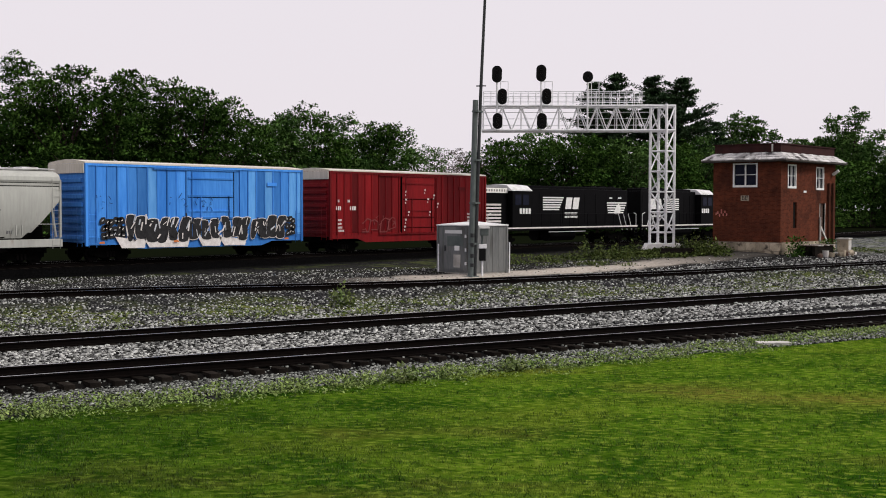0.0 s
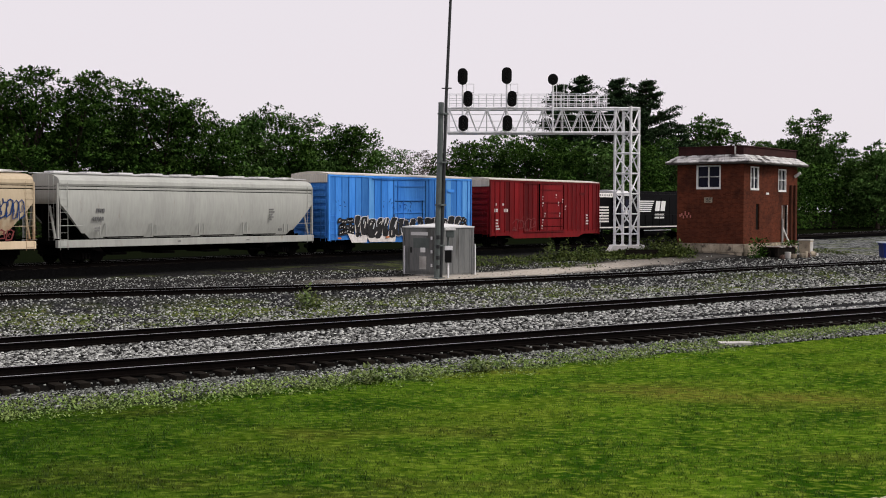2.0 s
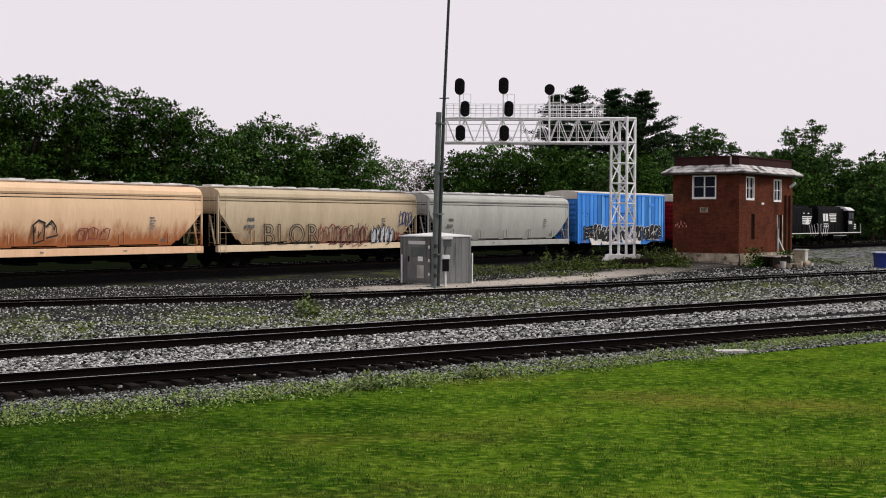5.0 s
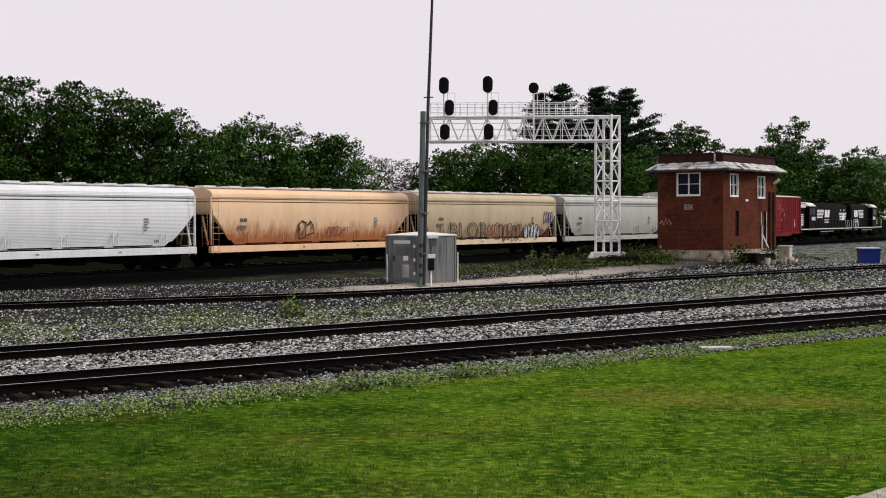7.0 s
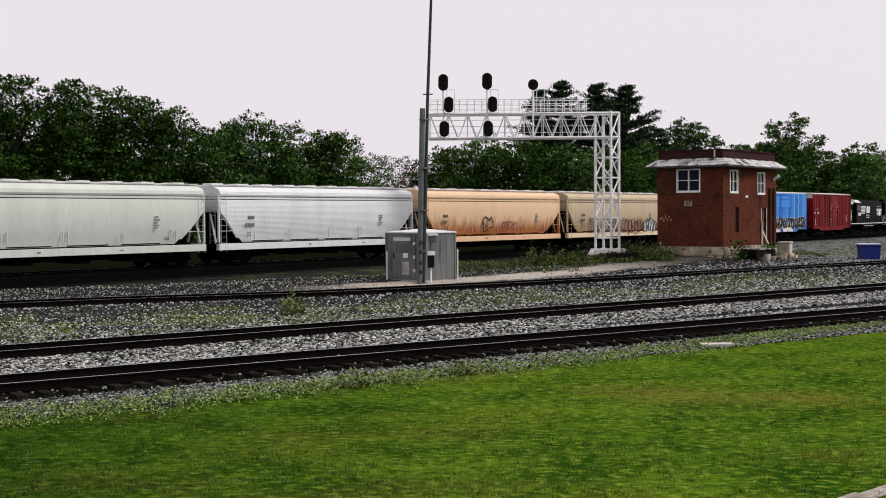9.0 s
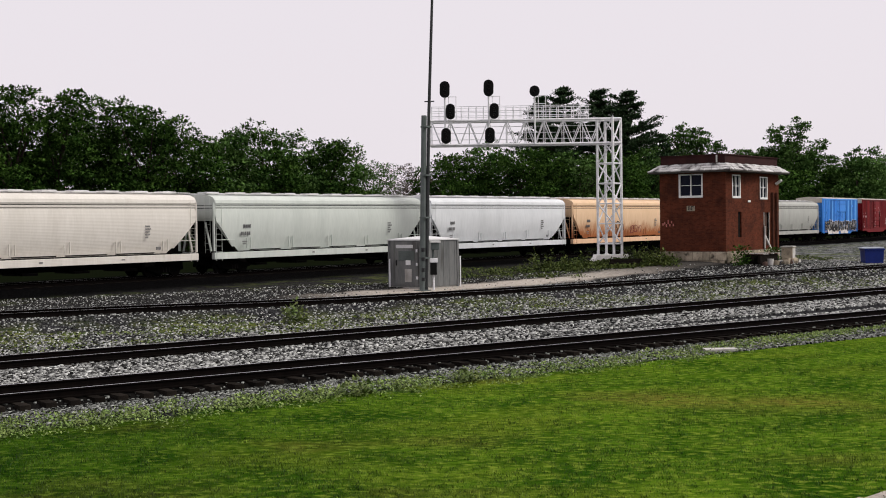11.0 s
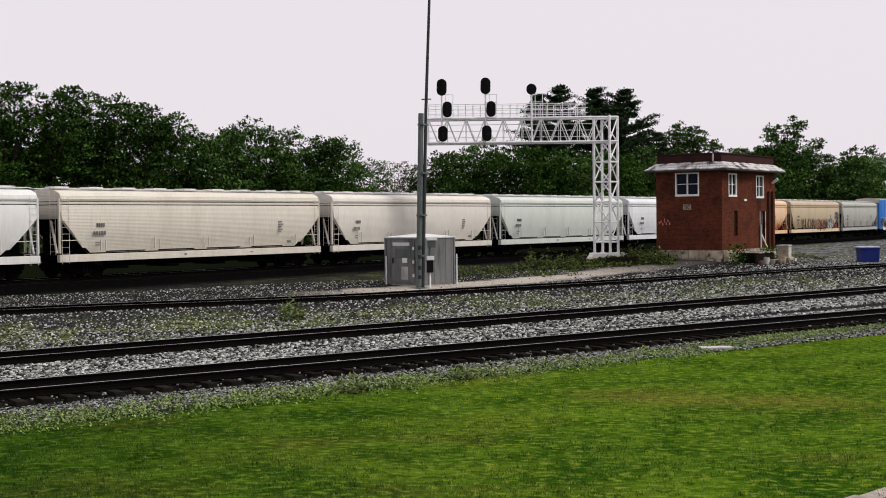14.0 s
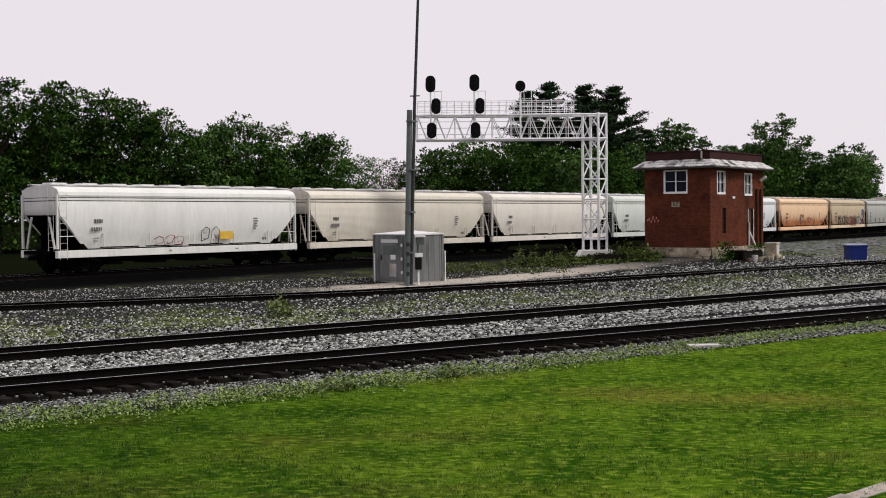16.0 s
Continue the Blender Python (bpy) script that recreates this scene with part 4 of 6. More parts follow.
            for dz in ((0.28, 0.0, -0.28) if tall > 0.4 else (0.0,)):
                b2 = bmesh.new()
                bar(b2, (x + dx, -0.93, z + dz), (x + dx, -1.0, z + dz), 0.085, 10)
                part("signal_lens", b2, M_LENS, head)
                b3 = bmesh.new()
                prism(b3, [(x + dx - 0.11, z + dz), (x + dx - 0.08, z + dz + 0.09), (x + dx, z + dz + 0.125), (x + dx + 0.08, z + dz + 0.09), (x + dx + 0.11, z + dz),
                           (x + dx + 0.095, z + dz), (x + dx + 0.07, z + dz + 0.075), (x + dx, z + dz + 0.105), (x + dx - 0.07, z + dz + 0.075), (x + dx - 0.095, z + dz)], -1.15, -0.93)
                part("signal_hood", b3, M_BLACK, head)
    pad = bmesh.new()
    prism(pad, [(-1.35, -0.6), (1.3, -0.6), (1.2, 0.0), (-1.0, 0.0)], -1.1, 1.1)
    foot = part("gantry_footing", pad, M_FOOT)
    foot.matrix_world = pose(71.98, 41.4, 0.416, 0, 0, -52.4)
    tagged(foot, "pale concrete footing under the signal gantry", "footing")


gantry()


# ---- brick tower ----
X0, X1, Y0, Y1, TB, TE = 38.55, 46.1, 23.2, 27.3, 0.22, 4.95


def wall_with_holes(u0, u1, z0, z1, holes):
    """Solid rectangles (u0, u1, z0, z1) that fill a wall round its holes."""
    us = sorted({u0, u1, *[h[0] for h in holes], *[h[1] for h in holes]})
    out = []
    for a, b in zip(us, us[1:]):
        zs, spans = z0, sorted((h[2], h[3]) for h in holes if h[0] <= a and h[1] >= b)
        for lo, hi in spans:
            if lo > zs:
                out.append((a, b, zs, lo))
            zs = hi
        if zs < z1:
            out.append((a, b, zs, z1))
    return out


def sash_window(name, parent, along_x, fixed, u0, u1, z0, z1, columns, rows):
    """A white frame with glazing bars and dark panes, set in an opening."""
    def put(n, bx, material, under, label=""):
        a0, a1, d0, d1, b0, b1 = bx
        bm = boxes((a0, a1, fixed + d0, fixed + d1, b0, b1) if along_x else (fixed + d0, fixed + d1, a0, a1, b0, b1))
        return part(n, bm, material, under, label)
    win = put("window_frame", (u0, u1, 0.10, 0.14, z0, z1), M_GLASS, parent, "white-framed window with dark panes")
    t = 0.05
    for bx in ((u0 - 0.03, u1 + 0.03, -0.03, 0.09, z0 - 0.07, z0 + t), (u0 - 0.03, u1 + 0.03, -0.02, 0.09, z1 - t, z1 + 0.02), (u0 - 0.03, u0 + t, -0.02, 0.09, z0 + t, z1 - t), (u1 - t, u1 + 0.03, -0.02, 0.09, z0 + t, z1 - t)):
        put("frame_bar", bx, M_WHITE, win)
    for i in range(1, columns):
        u = u0 + (u1 - u0) * i / columns
        put("mullion", (u - 0.03, u + 0.03, 0.0, 0.09, z0 + t, z1 - t), M_WHITE, win)
    for i in range(1, rows):
        z = z0 + (z1 - z0) * i / rows
        put("glazing_bar", (u0 + t, u1 - t, 0.02, 0.088, z - 0.016, z + 0.016), M_WHITE, win)


def tower():
    tw = thing("brick_tower", pose(0, 0, 0), "two-storey red brick railway tower with pale peeling eaves", "building")
    west = [(Y0 + 1.42, Y0 + 2.85, 3.36, 4.62)]
    south = [(X0 + 0.9, X0 + 1.95, 3.3, 4.55), (X0 + 4.75, X0 + 5.8, 3.25, 4.5), (X0 + 1.62, X0 + 2.1, 1.0, 2.45), (X0 + 5.3, X0 + 6.0, 0.45, 2.4)]
    th = 0.3
    bm = bmesh.new()
    for a, b, lo, hi in wall_with_holes(Y0, Y1, TB, TE, west):
        box(bm, X0, X0 + th, a, b, lo, hi)
    part("wall", bm, M_BRICK, tw, "red brick wall with one upper window")
    bm = bmesh.new()
    for a, b, lo, hi in wall_with_holes(X0 + th, X1, TB, TE, south):
        box(bm, a, b, Y0, Y0 + th, lo, hi)
    part("wall", bm, M_BRICK, tw, "red brick wall with narrow windows and a door")
    part("wall", boxes((X0 + th, X1, Y1 - th, Y1, TB, TE)), M_BRICK, tw)
    part("wall", boxes((X1 - th, X1, Y0 + th, Y1 - th, TB, TE)), M_BRICK, tw)
    sash_window("window", tw, False, X0, *west[0], 2, 2)
    sash_window("window", tw, True, Y0, *south[0], 2, 2)
    sash_window("window", tw, True, Y0, *south[1], 2, 2)
    part("boarded_window", boxes((south[2][0], south[2][1], Y0 + 0.08, Y0 + 0.12, south[2][2], south[2][3])), M_TIE, tw, "narrow window closed with weathered boards")
    door = part("door", boxes((south[3][0], south[3][1], Y0 + 0.1, Y0 + 0.14, south[3][2], south[3][3])), M_BOARD, tw, "weathered narrow door")
    part("door_frame", boxes((south[3][0] - 0.06, south[3][0], Y0 - 0.02, Y0 + 0.1, south[3][2], south[3][3]), (south[3][1], south[3][1] + 0.06, Y0 - 0.02, Y0 + 0.1, south[3][2], south[3][3])), M_CONCRETE, door)
    # stone foundation
    base = part("foundation", boxes((X0 - 0.02, X1, Y0 - 0.02, Y1, -0.9, TB)), M_FOUNDJOINT, tw, "low foundation of pale stone blocks")
    rng = random.Random(23)
    for along_x, u0, u1 in ((False, Y0 - 0.06, Y1), (True, X0 - 0.06, X1)):
        z = -0.74
        while z < TB - 0.05:
            hgt = min(0.48, TB - z)
            u = u0
            while u < u1 - 0.05:
                b = min(u + rng.uniform(0.3, 1.0), u1)
                bm = boxes((u, b - 0.02, Y0 - 0.06, Y0 + 0.05, z, z + hgt - 0.02), bevel=0.015) if along_x else boxes((X0 - 0.06, X0 + 0.05, u, b - 0.02, z, z + hgt - 0.02), bevel=0.015)
                part("stone_block", bm, M_STONEBASE, base)
                u = b
            z += 0.48
    # flared eaves with pale peeling shingles, soffit, parapet
    o = 0.52
    for pts in (((X0 - o, Y0 - o), (X0 - o, Y1 + o), (X0 + 0.05, Y1 - 0.05), (X0 + 0.05, Y0 + 0.05)), ((X1 + o, Y0 - o), (X0 - o, Y0 - o), (X0 + 0.05, Y0 + 0.05), (X1 - 0.05, Y0 + 0.05)),
                ((X1 + o, Y1 + o), (X1 + o, Y0 - o), (X1 - 0.05, Y0 + 0.05), (X1 - 0.05, Y1 - 0.05)), ((X0 - o, Y1 + o), (X1 + o, Y1 + o), (X1 - 0.05, Y1 - 0.05), (X0 + 0.05, Y1 - 0.05))):
        outer = [Vector((*pts[0], 4.82)), Vector((*pts[1], 4.82))]
        inner = [Vector((*pts[3], 5.22)), Vector((*pts[2], 5.22))]

        def slab(quad, deep):
            bm = bmesh.new()
            v = [bm.verts.new(q) for q in quad] + [bm.verts.new(q - Vector((0, 0, deep))) for q in quad]
            for f in ((0, 1, 2, 3), (7, 6, 5, 4), (0, 4, 5, 1), (1, 5, 6, 2), (2, 6, 7, 3), (3, 7, 4, 0)):
                bm.faces.new([v[j] for j in f])
            bmesh.ops.recalc_face_normals(bm, faces=bm.faces[:])
            return bm
        drop = Vector((0, 0, 0.065))
        eave = part("eave_roof", slab([p - drop for p in (outer[0], outer[1], inner[1], inner[0])], 0.02), M_SOFFIT, tw, "pale peeling shingled eaves")
        for layer in range(3):
            k0, k1 = layer / 3, (layer + 1) / 3
            up = Vector((0, 0, 0.03))
            n = 14
            for i in range(n):
                s0, s1 = i / n + 0.002, (i + 1) / n - 0.002
                wob = Vector((0, 0, rng.uniform(-0.012, 0.012)))
                lo0, lo1 = outer[0].lerp(outer[1], s0), outer[0].lerp(outer[1], s1)
                hi0, hi1 = inner[0].lerp(inner[1], s0), inner[0].lerp(inner[1], s1)
                quad = [lo0.lerp(hi0, k0) + up + wob, lo1.lerp(hi1, k0) + up + wob, lo1.lerp(hi1, k1) + wob, lo0.lerp(hi0, k1) + wob]
                part("shingle", slab(quad, 0.045), M_ROOF, eave)
    part("soffit", boxes((X0 - o + 0.05, X1 + o - 0.05, Y0 - o + 0.05, Y1 + o - 0.05, 4.70, 4.775)), M_SOFFIT, tw)
    part("roof_slab", boxes((X0 + 0.02, X1 - 0.02, Y0 + 0.02, Y1 - 0.02, 4.955, 5.2)), M_PARAPET, tw)
    part("parapet", boxes((X0 + 0.06, X1 - 0.06, Y0 + 0.06, Y1 - 0.06, 5.2, 5.66), (X0 + 0.0, X1, Y0 + 0.0, Y1, 5.664, 5.72)), M_PARAPET, tw, "dark brick parapet above the eaves")
    part("vent_pipe", bars([((X0 - 0.06, Y0 + 0.5, 5.25), (X0 - 0.06, Y0 + 0.5, 5.66))], 0.05, 8), M_CONCRETE, tw, "pale vent pipe at the parapet")
    # name board, vents and drain pipes
    sign = part("name_board", boxes((X0 - 0.05, X0 - 0.02, Y0 + 1.88, Y0 + 2.37, 2.53, 2.83)), M_STONEBASE, tw, "small board lettered BE")
    t = bpy.data.curves.new("letters", "FONT")
    t.body, t.size, t.extrude, t.align_x, t.align_y = "BE", 0.32, 0.004, "CENTER", "CENTER"
    t.materials.append(M_INK)
    letters = new("letters", t)
    letters.parent = sign
    letters.matrix_world = Matrix.Translation((X0 - 0.058, Y0 + 2.125, 2.68)) @ Matrix(((0, 0, -1, 0), (-1, 0, 0, 0), (0, 1, 0, 0), (0, 0, 0, 1)))
    for x in (X0 + 6.4, X0 + 7.0):
        part("drain_pipe", bars([((x, Y0 - 0.09, 0.0), (x, Y0 - 0.09, 3.6))], 0.07, 8), M_RUSTPIPE, tw, "rusty drain pipe")
    part("wall_lamp", bars([((X0 + 7.0, Y0 - 0.05, 4.1), (X0 + 7.05, Y0 - 0.4, 4.35))], 0.09, 8), M_WHITE, tw, "white wall lamp")
    part("wall_vent", boxes((X0 + 2.95, X0 + 3.3, Y0 - 0.045, Y0 - 0.02, 3.0, 3.12)), M_WHITE, tw)
    part("porch_conduit", bars([((X0 + 5.2, Y0 - 0.08, -0.4), (X0 + 5.2, Y0 - 0.08, 1.6))], 0.06, 8), M_CONCRETE, tw)
    rng = random.Random(29)
    bm = bmesh.new()
    for i in range(7):
        z = 1.62 + 0.1 * rng.random() + 0.14 * (i % 2)
        box(bm, X0 - 0.033, X0 - 0.022, Y1 - 0.9 + i * 0.11, Y1 - 0.83 + i * 0.11, z, z + rng.uniform(0.08, 0.25))
    tagged(part("wall_tag", bm, M_TAGPINK, tw, "pale sprayed tag"), kind="stuff")
    tw.matrix_world = Matrix.Translation((70.61, 32.36, -0.05)) @ Matrix.Scale(1.11, 4) @ Matrix.Translation((-X0, -Y0, 0.45))


tower()


def tower_yard():
    """Clutter before the tower: a pallet with scrap, a pale utility cabinet, rubble, a leaning plank."""
    rng = random.Random(41)
    z = ground_z(74.5, 31.0)
    pl = thing("wooden_pallet", pose(73.2, 31.2, z, 0, 0, 2), "old wooden pallet stack with scrap before the tower", "pallet")
    for i in range(3):
        part("runner", boxes((-1.5, 1.5, -0.55 + i * 0.5, -0.38 + i * 0.5, 0.0, 0.6)), M_TIE, pl)
    for i in range(9):
        x = -1.5 + i * 0.335
        part("board", boxes((x, x + 0.24, -0.62 - 0.05 * (i % 3), 0.6, 0.604, 0.655)), M_CONCRETE if i in (1, 2, 5, 8) else M_BOARD, pl)
    for k, (x, w, h) in enumerate(((72.6, 0.2, 0.4), (73.2, 0.24, 0.26), (74.9, 0.16, 0.4))):
        jug = part("paint_pail", bar(bmesh.new(), (0, 0, 0), (0, 0, h), w * 0.8, 14, w), M_STONEBASE if k else M_CONCRETE)
        jug.matrix_world = pose(x, 30.3 - 0.1 * k, ground_z(x, 30.3 - 0.1 * k))
        tagged(jug, "old pale pail standing before the tower", "pail", "pails by the tower")
    for i in range(6):
        s = rng.uniform(0.12, 0.3)
        bm = bmesh.new()
        bmesh.ops.create_icosphere(bm, subdivisions=2, radius=s)
        for v in bm.verts:
            v.co *= rng.uniform(0.75, 1.1)
        x, y = 71.9 + i * 0.9, 30.3 + rng.uniform(-0.2, 0.2)
        ob = part("rubble_stone", bm, M_STONEBASE if i % 2 else M_BOARD)
        ob.location = (x, y, ground_z(x, y) + s * 0.45)
        tagged(ob, "rough chunk of rubble on the ground", "rubble", "rubble by the tower")
    for x0, y0, l in ((71.0, 31.5, 1.25), (76.2, 31.6, 1.0)):
        leaves = [(x0 + rng.gauss(0, 0.5), y0 + rng.gauss(0, 0.22), z - 0.1 + rng.random() ** 1.3 * l, rng.uniform(0.1, 0.24), rng.uniform(0, 6.3)) for _ in range(420)]
        scatter("shrub", leaf_shapes(), M_LEAF, leaves, "dark shrub against the tower's foundation", "shrub")
    cab = thing("utility_cabinet", pose(77.1, 30.95, ground_z(77.1, 30.95), 0, 0, 8), "pale grey-green utility cabinet on a slab", "cabinet")
    part("slab", boxes((-1.1, 0.9, -0.6, 0.5, -0.1, 0.08), bevel=0.01), M_CONCRETE, cab)
    part("body", boxes((-0.45, 0.45, -0.35, 0.35, 0.08, 0.92), bevel=0.02), M_STONEBASE, cab)
    part("lid", boxes((-0.5, 0.5, -0.4, 0.4, 0.924, 1.0), bevel=0.02), M_CONCRETE, cab)
    part("door", boxes((-0.36, 0.36, -0.372, -0.354, 0.16, 0.84), bevel=0.005), M_CONCRETE, cab)
    plank = part("leaning_plank", boxes((-0.07, 0.07, -0.03, 0.03, 0, 2.0), bevel=0.006), M_CONCRETE)
    plank.matrix_world = pose(76.9, 31.7, ground_z(76.9, 31.7), -22, -8, 0)
    tagged(plank, "pale plank leaning on the tower wall", "plank")


tower_yard()


# ---- relay cabinet, mast, meter ----
def relay_cabinet():
    c = thing("relay_cabinet", pose(47.89, 38.32, -0.62, 0, 0, -5.4), "weathered aluminium trackside relay cabinet with two notices", "cabinet")
    lx, ly, h = 1.5, 1.44, 1.46
    part("plinth", boxes((0.03, lx - 0.03, 0.03, ly - 0.03, 0, 0.07)), M_CONCRETE, c)
    part("body", boxes((0, lx, 0, ly, 0.07, h), bevel=0.015), M_ALU, c)
    bm = bmesh.new()
    o = 0.035
    v = [bm.verts.new(p) for p in ((-o, -o, h + 0.02), (lx + o, -o, h + 0.02), (lx + o, ly + o, h + 0.02), (-o, ly + o, h + 0.02), (0.45, ly / 2 - 0.1, h + 0.11), (lx - 0.45, ly / 2 + 0.1, h + 0.11))]
    w = [bm.verts.new(p.co - Vector((0, 0, 0.035))) for p in v[:4]]
    for f in ((v[0], v[1], v[5], v[4]), (v[1], v[2], v[5]), (v[2], v[3], v[4], v[5]), (v[3], v[0], v[4]), (w[0], w[3], w[2], w[1]), (v[0], w[0], w[1], v[1]), (v[1], w[1], w[2], v[2]), (v[2], w[2], w[3], v[3]), (v[3], w[3], w[0], v[0])):
        bm.faces.new(f)
    bmesh.ops.recalc_face_normals(bm, faces=bm.faces[:])
    part("roof", bm, M_ALUROOF, c, "pale low hipped metal roof")
    for i in range(6):
        x = 0.13 + i * (lx - 0.26) / 5
        part("rib", boxes((x - 0.012, x + 0.012, -0.007, 0.002, 0.09, h - 0.02)), M_ALU, c)
    for x, y in ((0.012, 0.012), (lx - 0.012, 0.012), (0.012, ly - 0.012)):
        part("corner_post", boxes((x - 0.035, x + 0.035, y - 0.035, y + 0.035, 0.0, h + 0.01)), M_ALU, c)
    door = part("door", boxes((-0.02, 0.002, 0.2, 1.15, 0.14, h - 0.06), bevel=0.006), M_ALU, c, "grey metal door")
    part("vent", boxes((-0.034, -0.018, 0.4, 1.1, h - 0.24, h - 0.14)), M_ALUROOF, door)
    part("panel", boxes((-0.03, -0.018, 0.35, 1.0, 0.85, 1.14), bevel=0.004), M_MAST, door)
    part("notice", boxes((-0.034, -0.022, 0.5, 0.70, 0.72, 0.86)), M_WHITE, door, "small white notice")
    part("notice", boxes((-0.034, -0.022, 0.46, 0.74, 0.22, 0.60)), M_CONCRETE, door, "larger pale notice")
    for z in (0.3, 0.7, 1.1):
        part("hinge", boxes((-0.05, -0.018, 0.2, 0.26, z, z + 0.09)), M_GALV, door)
    part("handle", bars([((-0.05, 1.08, 0.7), (-0.05, 1.08, 0.86))], 0.018, 6), M_BLACK, door)
    part("conduit", bars([((-0.07, 1.34, 0), (-0.07, 1.34, 0.9))], 0.025, 6), M_GALV, c)
    part("conduit", bars([((lx + 0.05, -0.05, 0), (lx + 0.05, -0.05, 0.95))], 0.022, 6), M_GALV, c)
    c.matrix_world = pose(47.89, 38.32, -0.62, 0, 0, -5.4) @ Matrix.Scale(1.72, 4)


relay_cabinet()


def mast():
    m = thing("radio_mast", pose(47.04, 37.72, -0.62), "grey steel radio mast with a thin dark upper pole", "mast")
    bm = bmesh.new()
    bar(bm, (0, 0, 0), (0.28, -0.04, 8.7), 0.155, 12, 0.14)
    part("lower_pole", bm, M_MAST, m)
    part("base_plate", boxes((-0.3, 0.3, -0.3, 0.3, 0, 0.06), bevel=0.01), M_MAST, m)
    bm = bmesh.new()
    bar(bm, (0.12, -0.16, 0.06), (0.44, -0.22, 8.8), 0.085, 10, 0.08)
    bar(bm, (0.44, -0.22, 8.8), (0.80, -0.6, 21.0), 0.08, 10, 0.05)
    part("upper_pole", bm, M_MASTTOP, m, "thin dark upper pole")
    part("crossbar", bars([((0.35, -0.02, 9.4), (0.57, -0.46, 9.4))], 0.03, 6), M_MASTTOP, m)
    for z in (1.6, 3.6, 5.7, 8.1):
        k = z / 8.8
        part("clamp", boxes((-0.17 + 0.3 * k, 0.24 + 0.3 * k, -0.27 - 0.05 * k, 0.1 - 0.05 * k, z, z + 0.08)), M_MAST, m)
    for z, r in ((1.95, 0.1), (1.5, 0.09), (0.95, 0.1), (0.5, 0.09)):
        part("junction_box", boxes((-0.2, -0.06, -0.28, -0.12, z, z + 2 * r), bevel=0.015), M_MASTTOP, m)
    e = thing("electric_meter", pose(47.6, 37.45, -0.62), "electric meter on a pale conduit with a dark switch box", "meter")
    part("conduit", bars([((0, 0, 0), (0, 0, 0.62))], 0.03, 8), M_GALV, e)
    part("switch_box", boxes((-0.09, 0.09, -0.09, 0.05, 0.45, 0.80), bevel=0.01), M_BLACK, e)
    part("meter_box", boxes((-0.10, 0.12, -0.08, 0.05, 0.80, 0.92), bevel=0.01), M_GALV, e)
    part("pipe", bars([((0.0, 0, 0.9), (0.0, 0, 1.2))], 0.03, 8), M_MAST, e)
    part("upper_box", boxes((-0.06, 0.17, -0.09, 0.05, 1.16, 1.36), bevel=0.015), M_MAST, e)
    part("hood", boxes((-0.1, 0.2, -0.14, 0.07, 1.364, 1.42), bevel=0.01), M_WHITE, e)
    e.matrix_world = pose(47.6, 37.45, -0.62, 0, 0, -45) @ Matrix.Scale(1.75, 4)


mast()


def yard_things():
    b = thing("blue_bin", pose(84.4, 27.9, ground_z(84.4, 27.9), 0, 0, -52), "dark blue plastic bin with a pale lid", "bin")
    bm = bmesh.new()
    prism(bm, [(-0.38, 0.0), (0.38, 0.0), (0.41, 0.6), (-0.41, 0.6)], -0.3, 0.3)
    part("body", bm, M_BLUEBIN, b)
    part("rim", boxes((-0.44, 0.44, -0.33, 0.33, 0.56, 0.63), bevel=0.01), M_BLUEBIN, b)
    part("lid", boxes((-0.52, 0.4, -0.3, 0.3, 0.634, 0.69), bevel=0.02), M_LID, b)
    b.matrix_world = pose(84.4, 27.9, ground_z(84.4, 27.9), 0, 0, -52) @ Matrix.Scale(1.6, 4)
    s = part("flat_cover", boxes((-0.45, 0.45, -0.22, 0.22, 0, 0.07), bevel=0.015), M_CONCRETE)
    s.matrix_world = pose(31.46, 14.61, ground_z(31.46, 14.61) + 0.02, 0, 0, -52)
    tagged(s, "small pale concrete cover at the ballast's edge", "cover")
    path = thing("concrete_path", pose(0, 0, 0), "pale concrete path along the lawn", "path", kind="structure")
    for i in range(12):
        x = 12.0 + i * 1.5
        y = 6.38 - 0.165 * (x - 12.0)
        z = ground_z(x + 0.7, y - 0.3)
        for name, y0, y1, z1, m in (("slab", -1.5, -0.3, 0.0, M_PATH), ("kerb", -0.29, 0.0, 0.02, M_KERB)):
            ob = part(name, boxes((0.006, 1.494, y0, y1, -0.2, z1), bevel=0.01), m, path)
            ob.matrix_local = pose(x, y, z, 0, 0, -9.4)


yard_things()


def timber_stack():
    """Old dark ties lie in the weeds before the gantry's footing."""
    t = thing("timber_stack", pose(66.6, 37.3, ground_z(66.6, 37.3), 0, 0, -50), "dark old railway ties stacked in the weeds", "timber")
    for i, (y, z) in enumerate(((-0.14, 0.0), (0.14, 0.0), (0.0, 0.23))):
        part("tie", boxes((-1.0 + 0.05 * i, 0.95 + 0.07 * i, y - 0.12, y + 0.12, z, z + 0.22), bevel=0.012), M_TIE, t)


timber_stack()


# ---- the freight train ----
# Cars are built with x along the track, the side in view at -y and z = 0 at the rail's top.
SIDE = 1.6


def wheelset_mesh():
    bm = bmesh.new()
    for y in (-0.76, 0.76):
        s = 1 if y > 0 else -1
        bar(bm, (0, y - 0.06 * s, 0), (0, y + 0.06 * s, 0), 0.42, 20)
        bar(bm, (0, y - 0.09 * s, 0), (0, y - 0.06 * s, 0), 0.455, 20)
        for k in range(4):
            g = k * 1.5708
            bar(bm, (0.26 * math.cos(g), y + 0.061 * s, 0.26 * math.sin(g)), (0.26 * math.cos(g), y + 0.075 * s, 0.26 * math.sin(g)), 0.06, 8)
    bar(bm, (0, -0.98, 0), (0, 0.98, 0), 0.08, 10)
    return mesh_of("wheelset", bm, M_WHEEL)


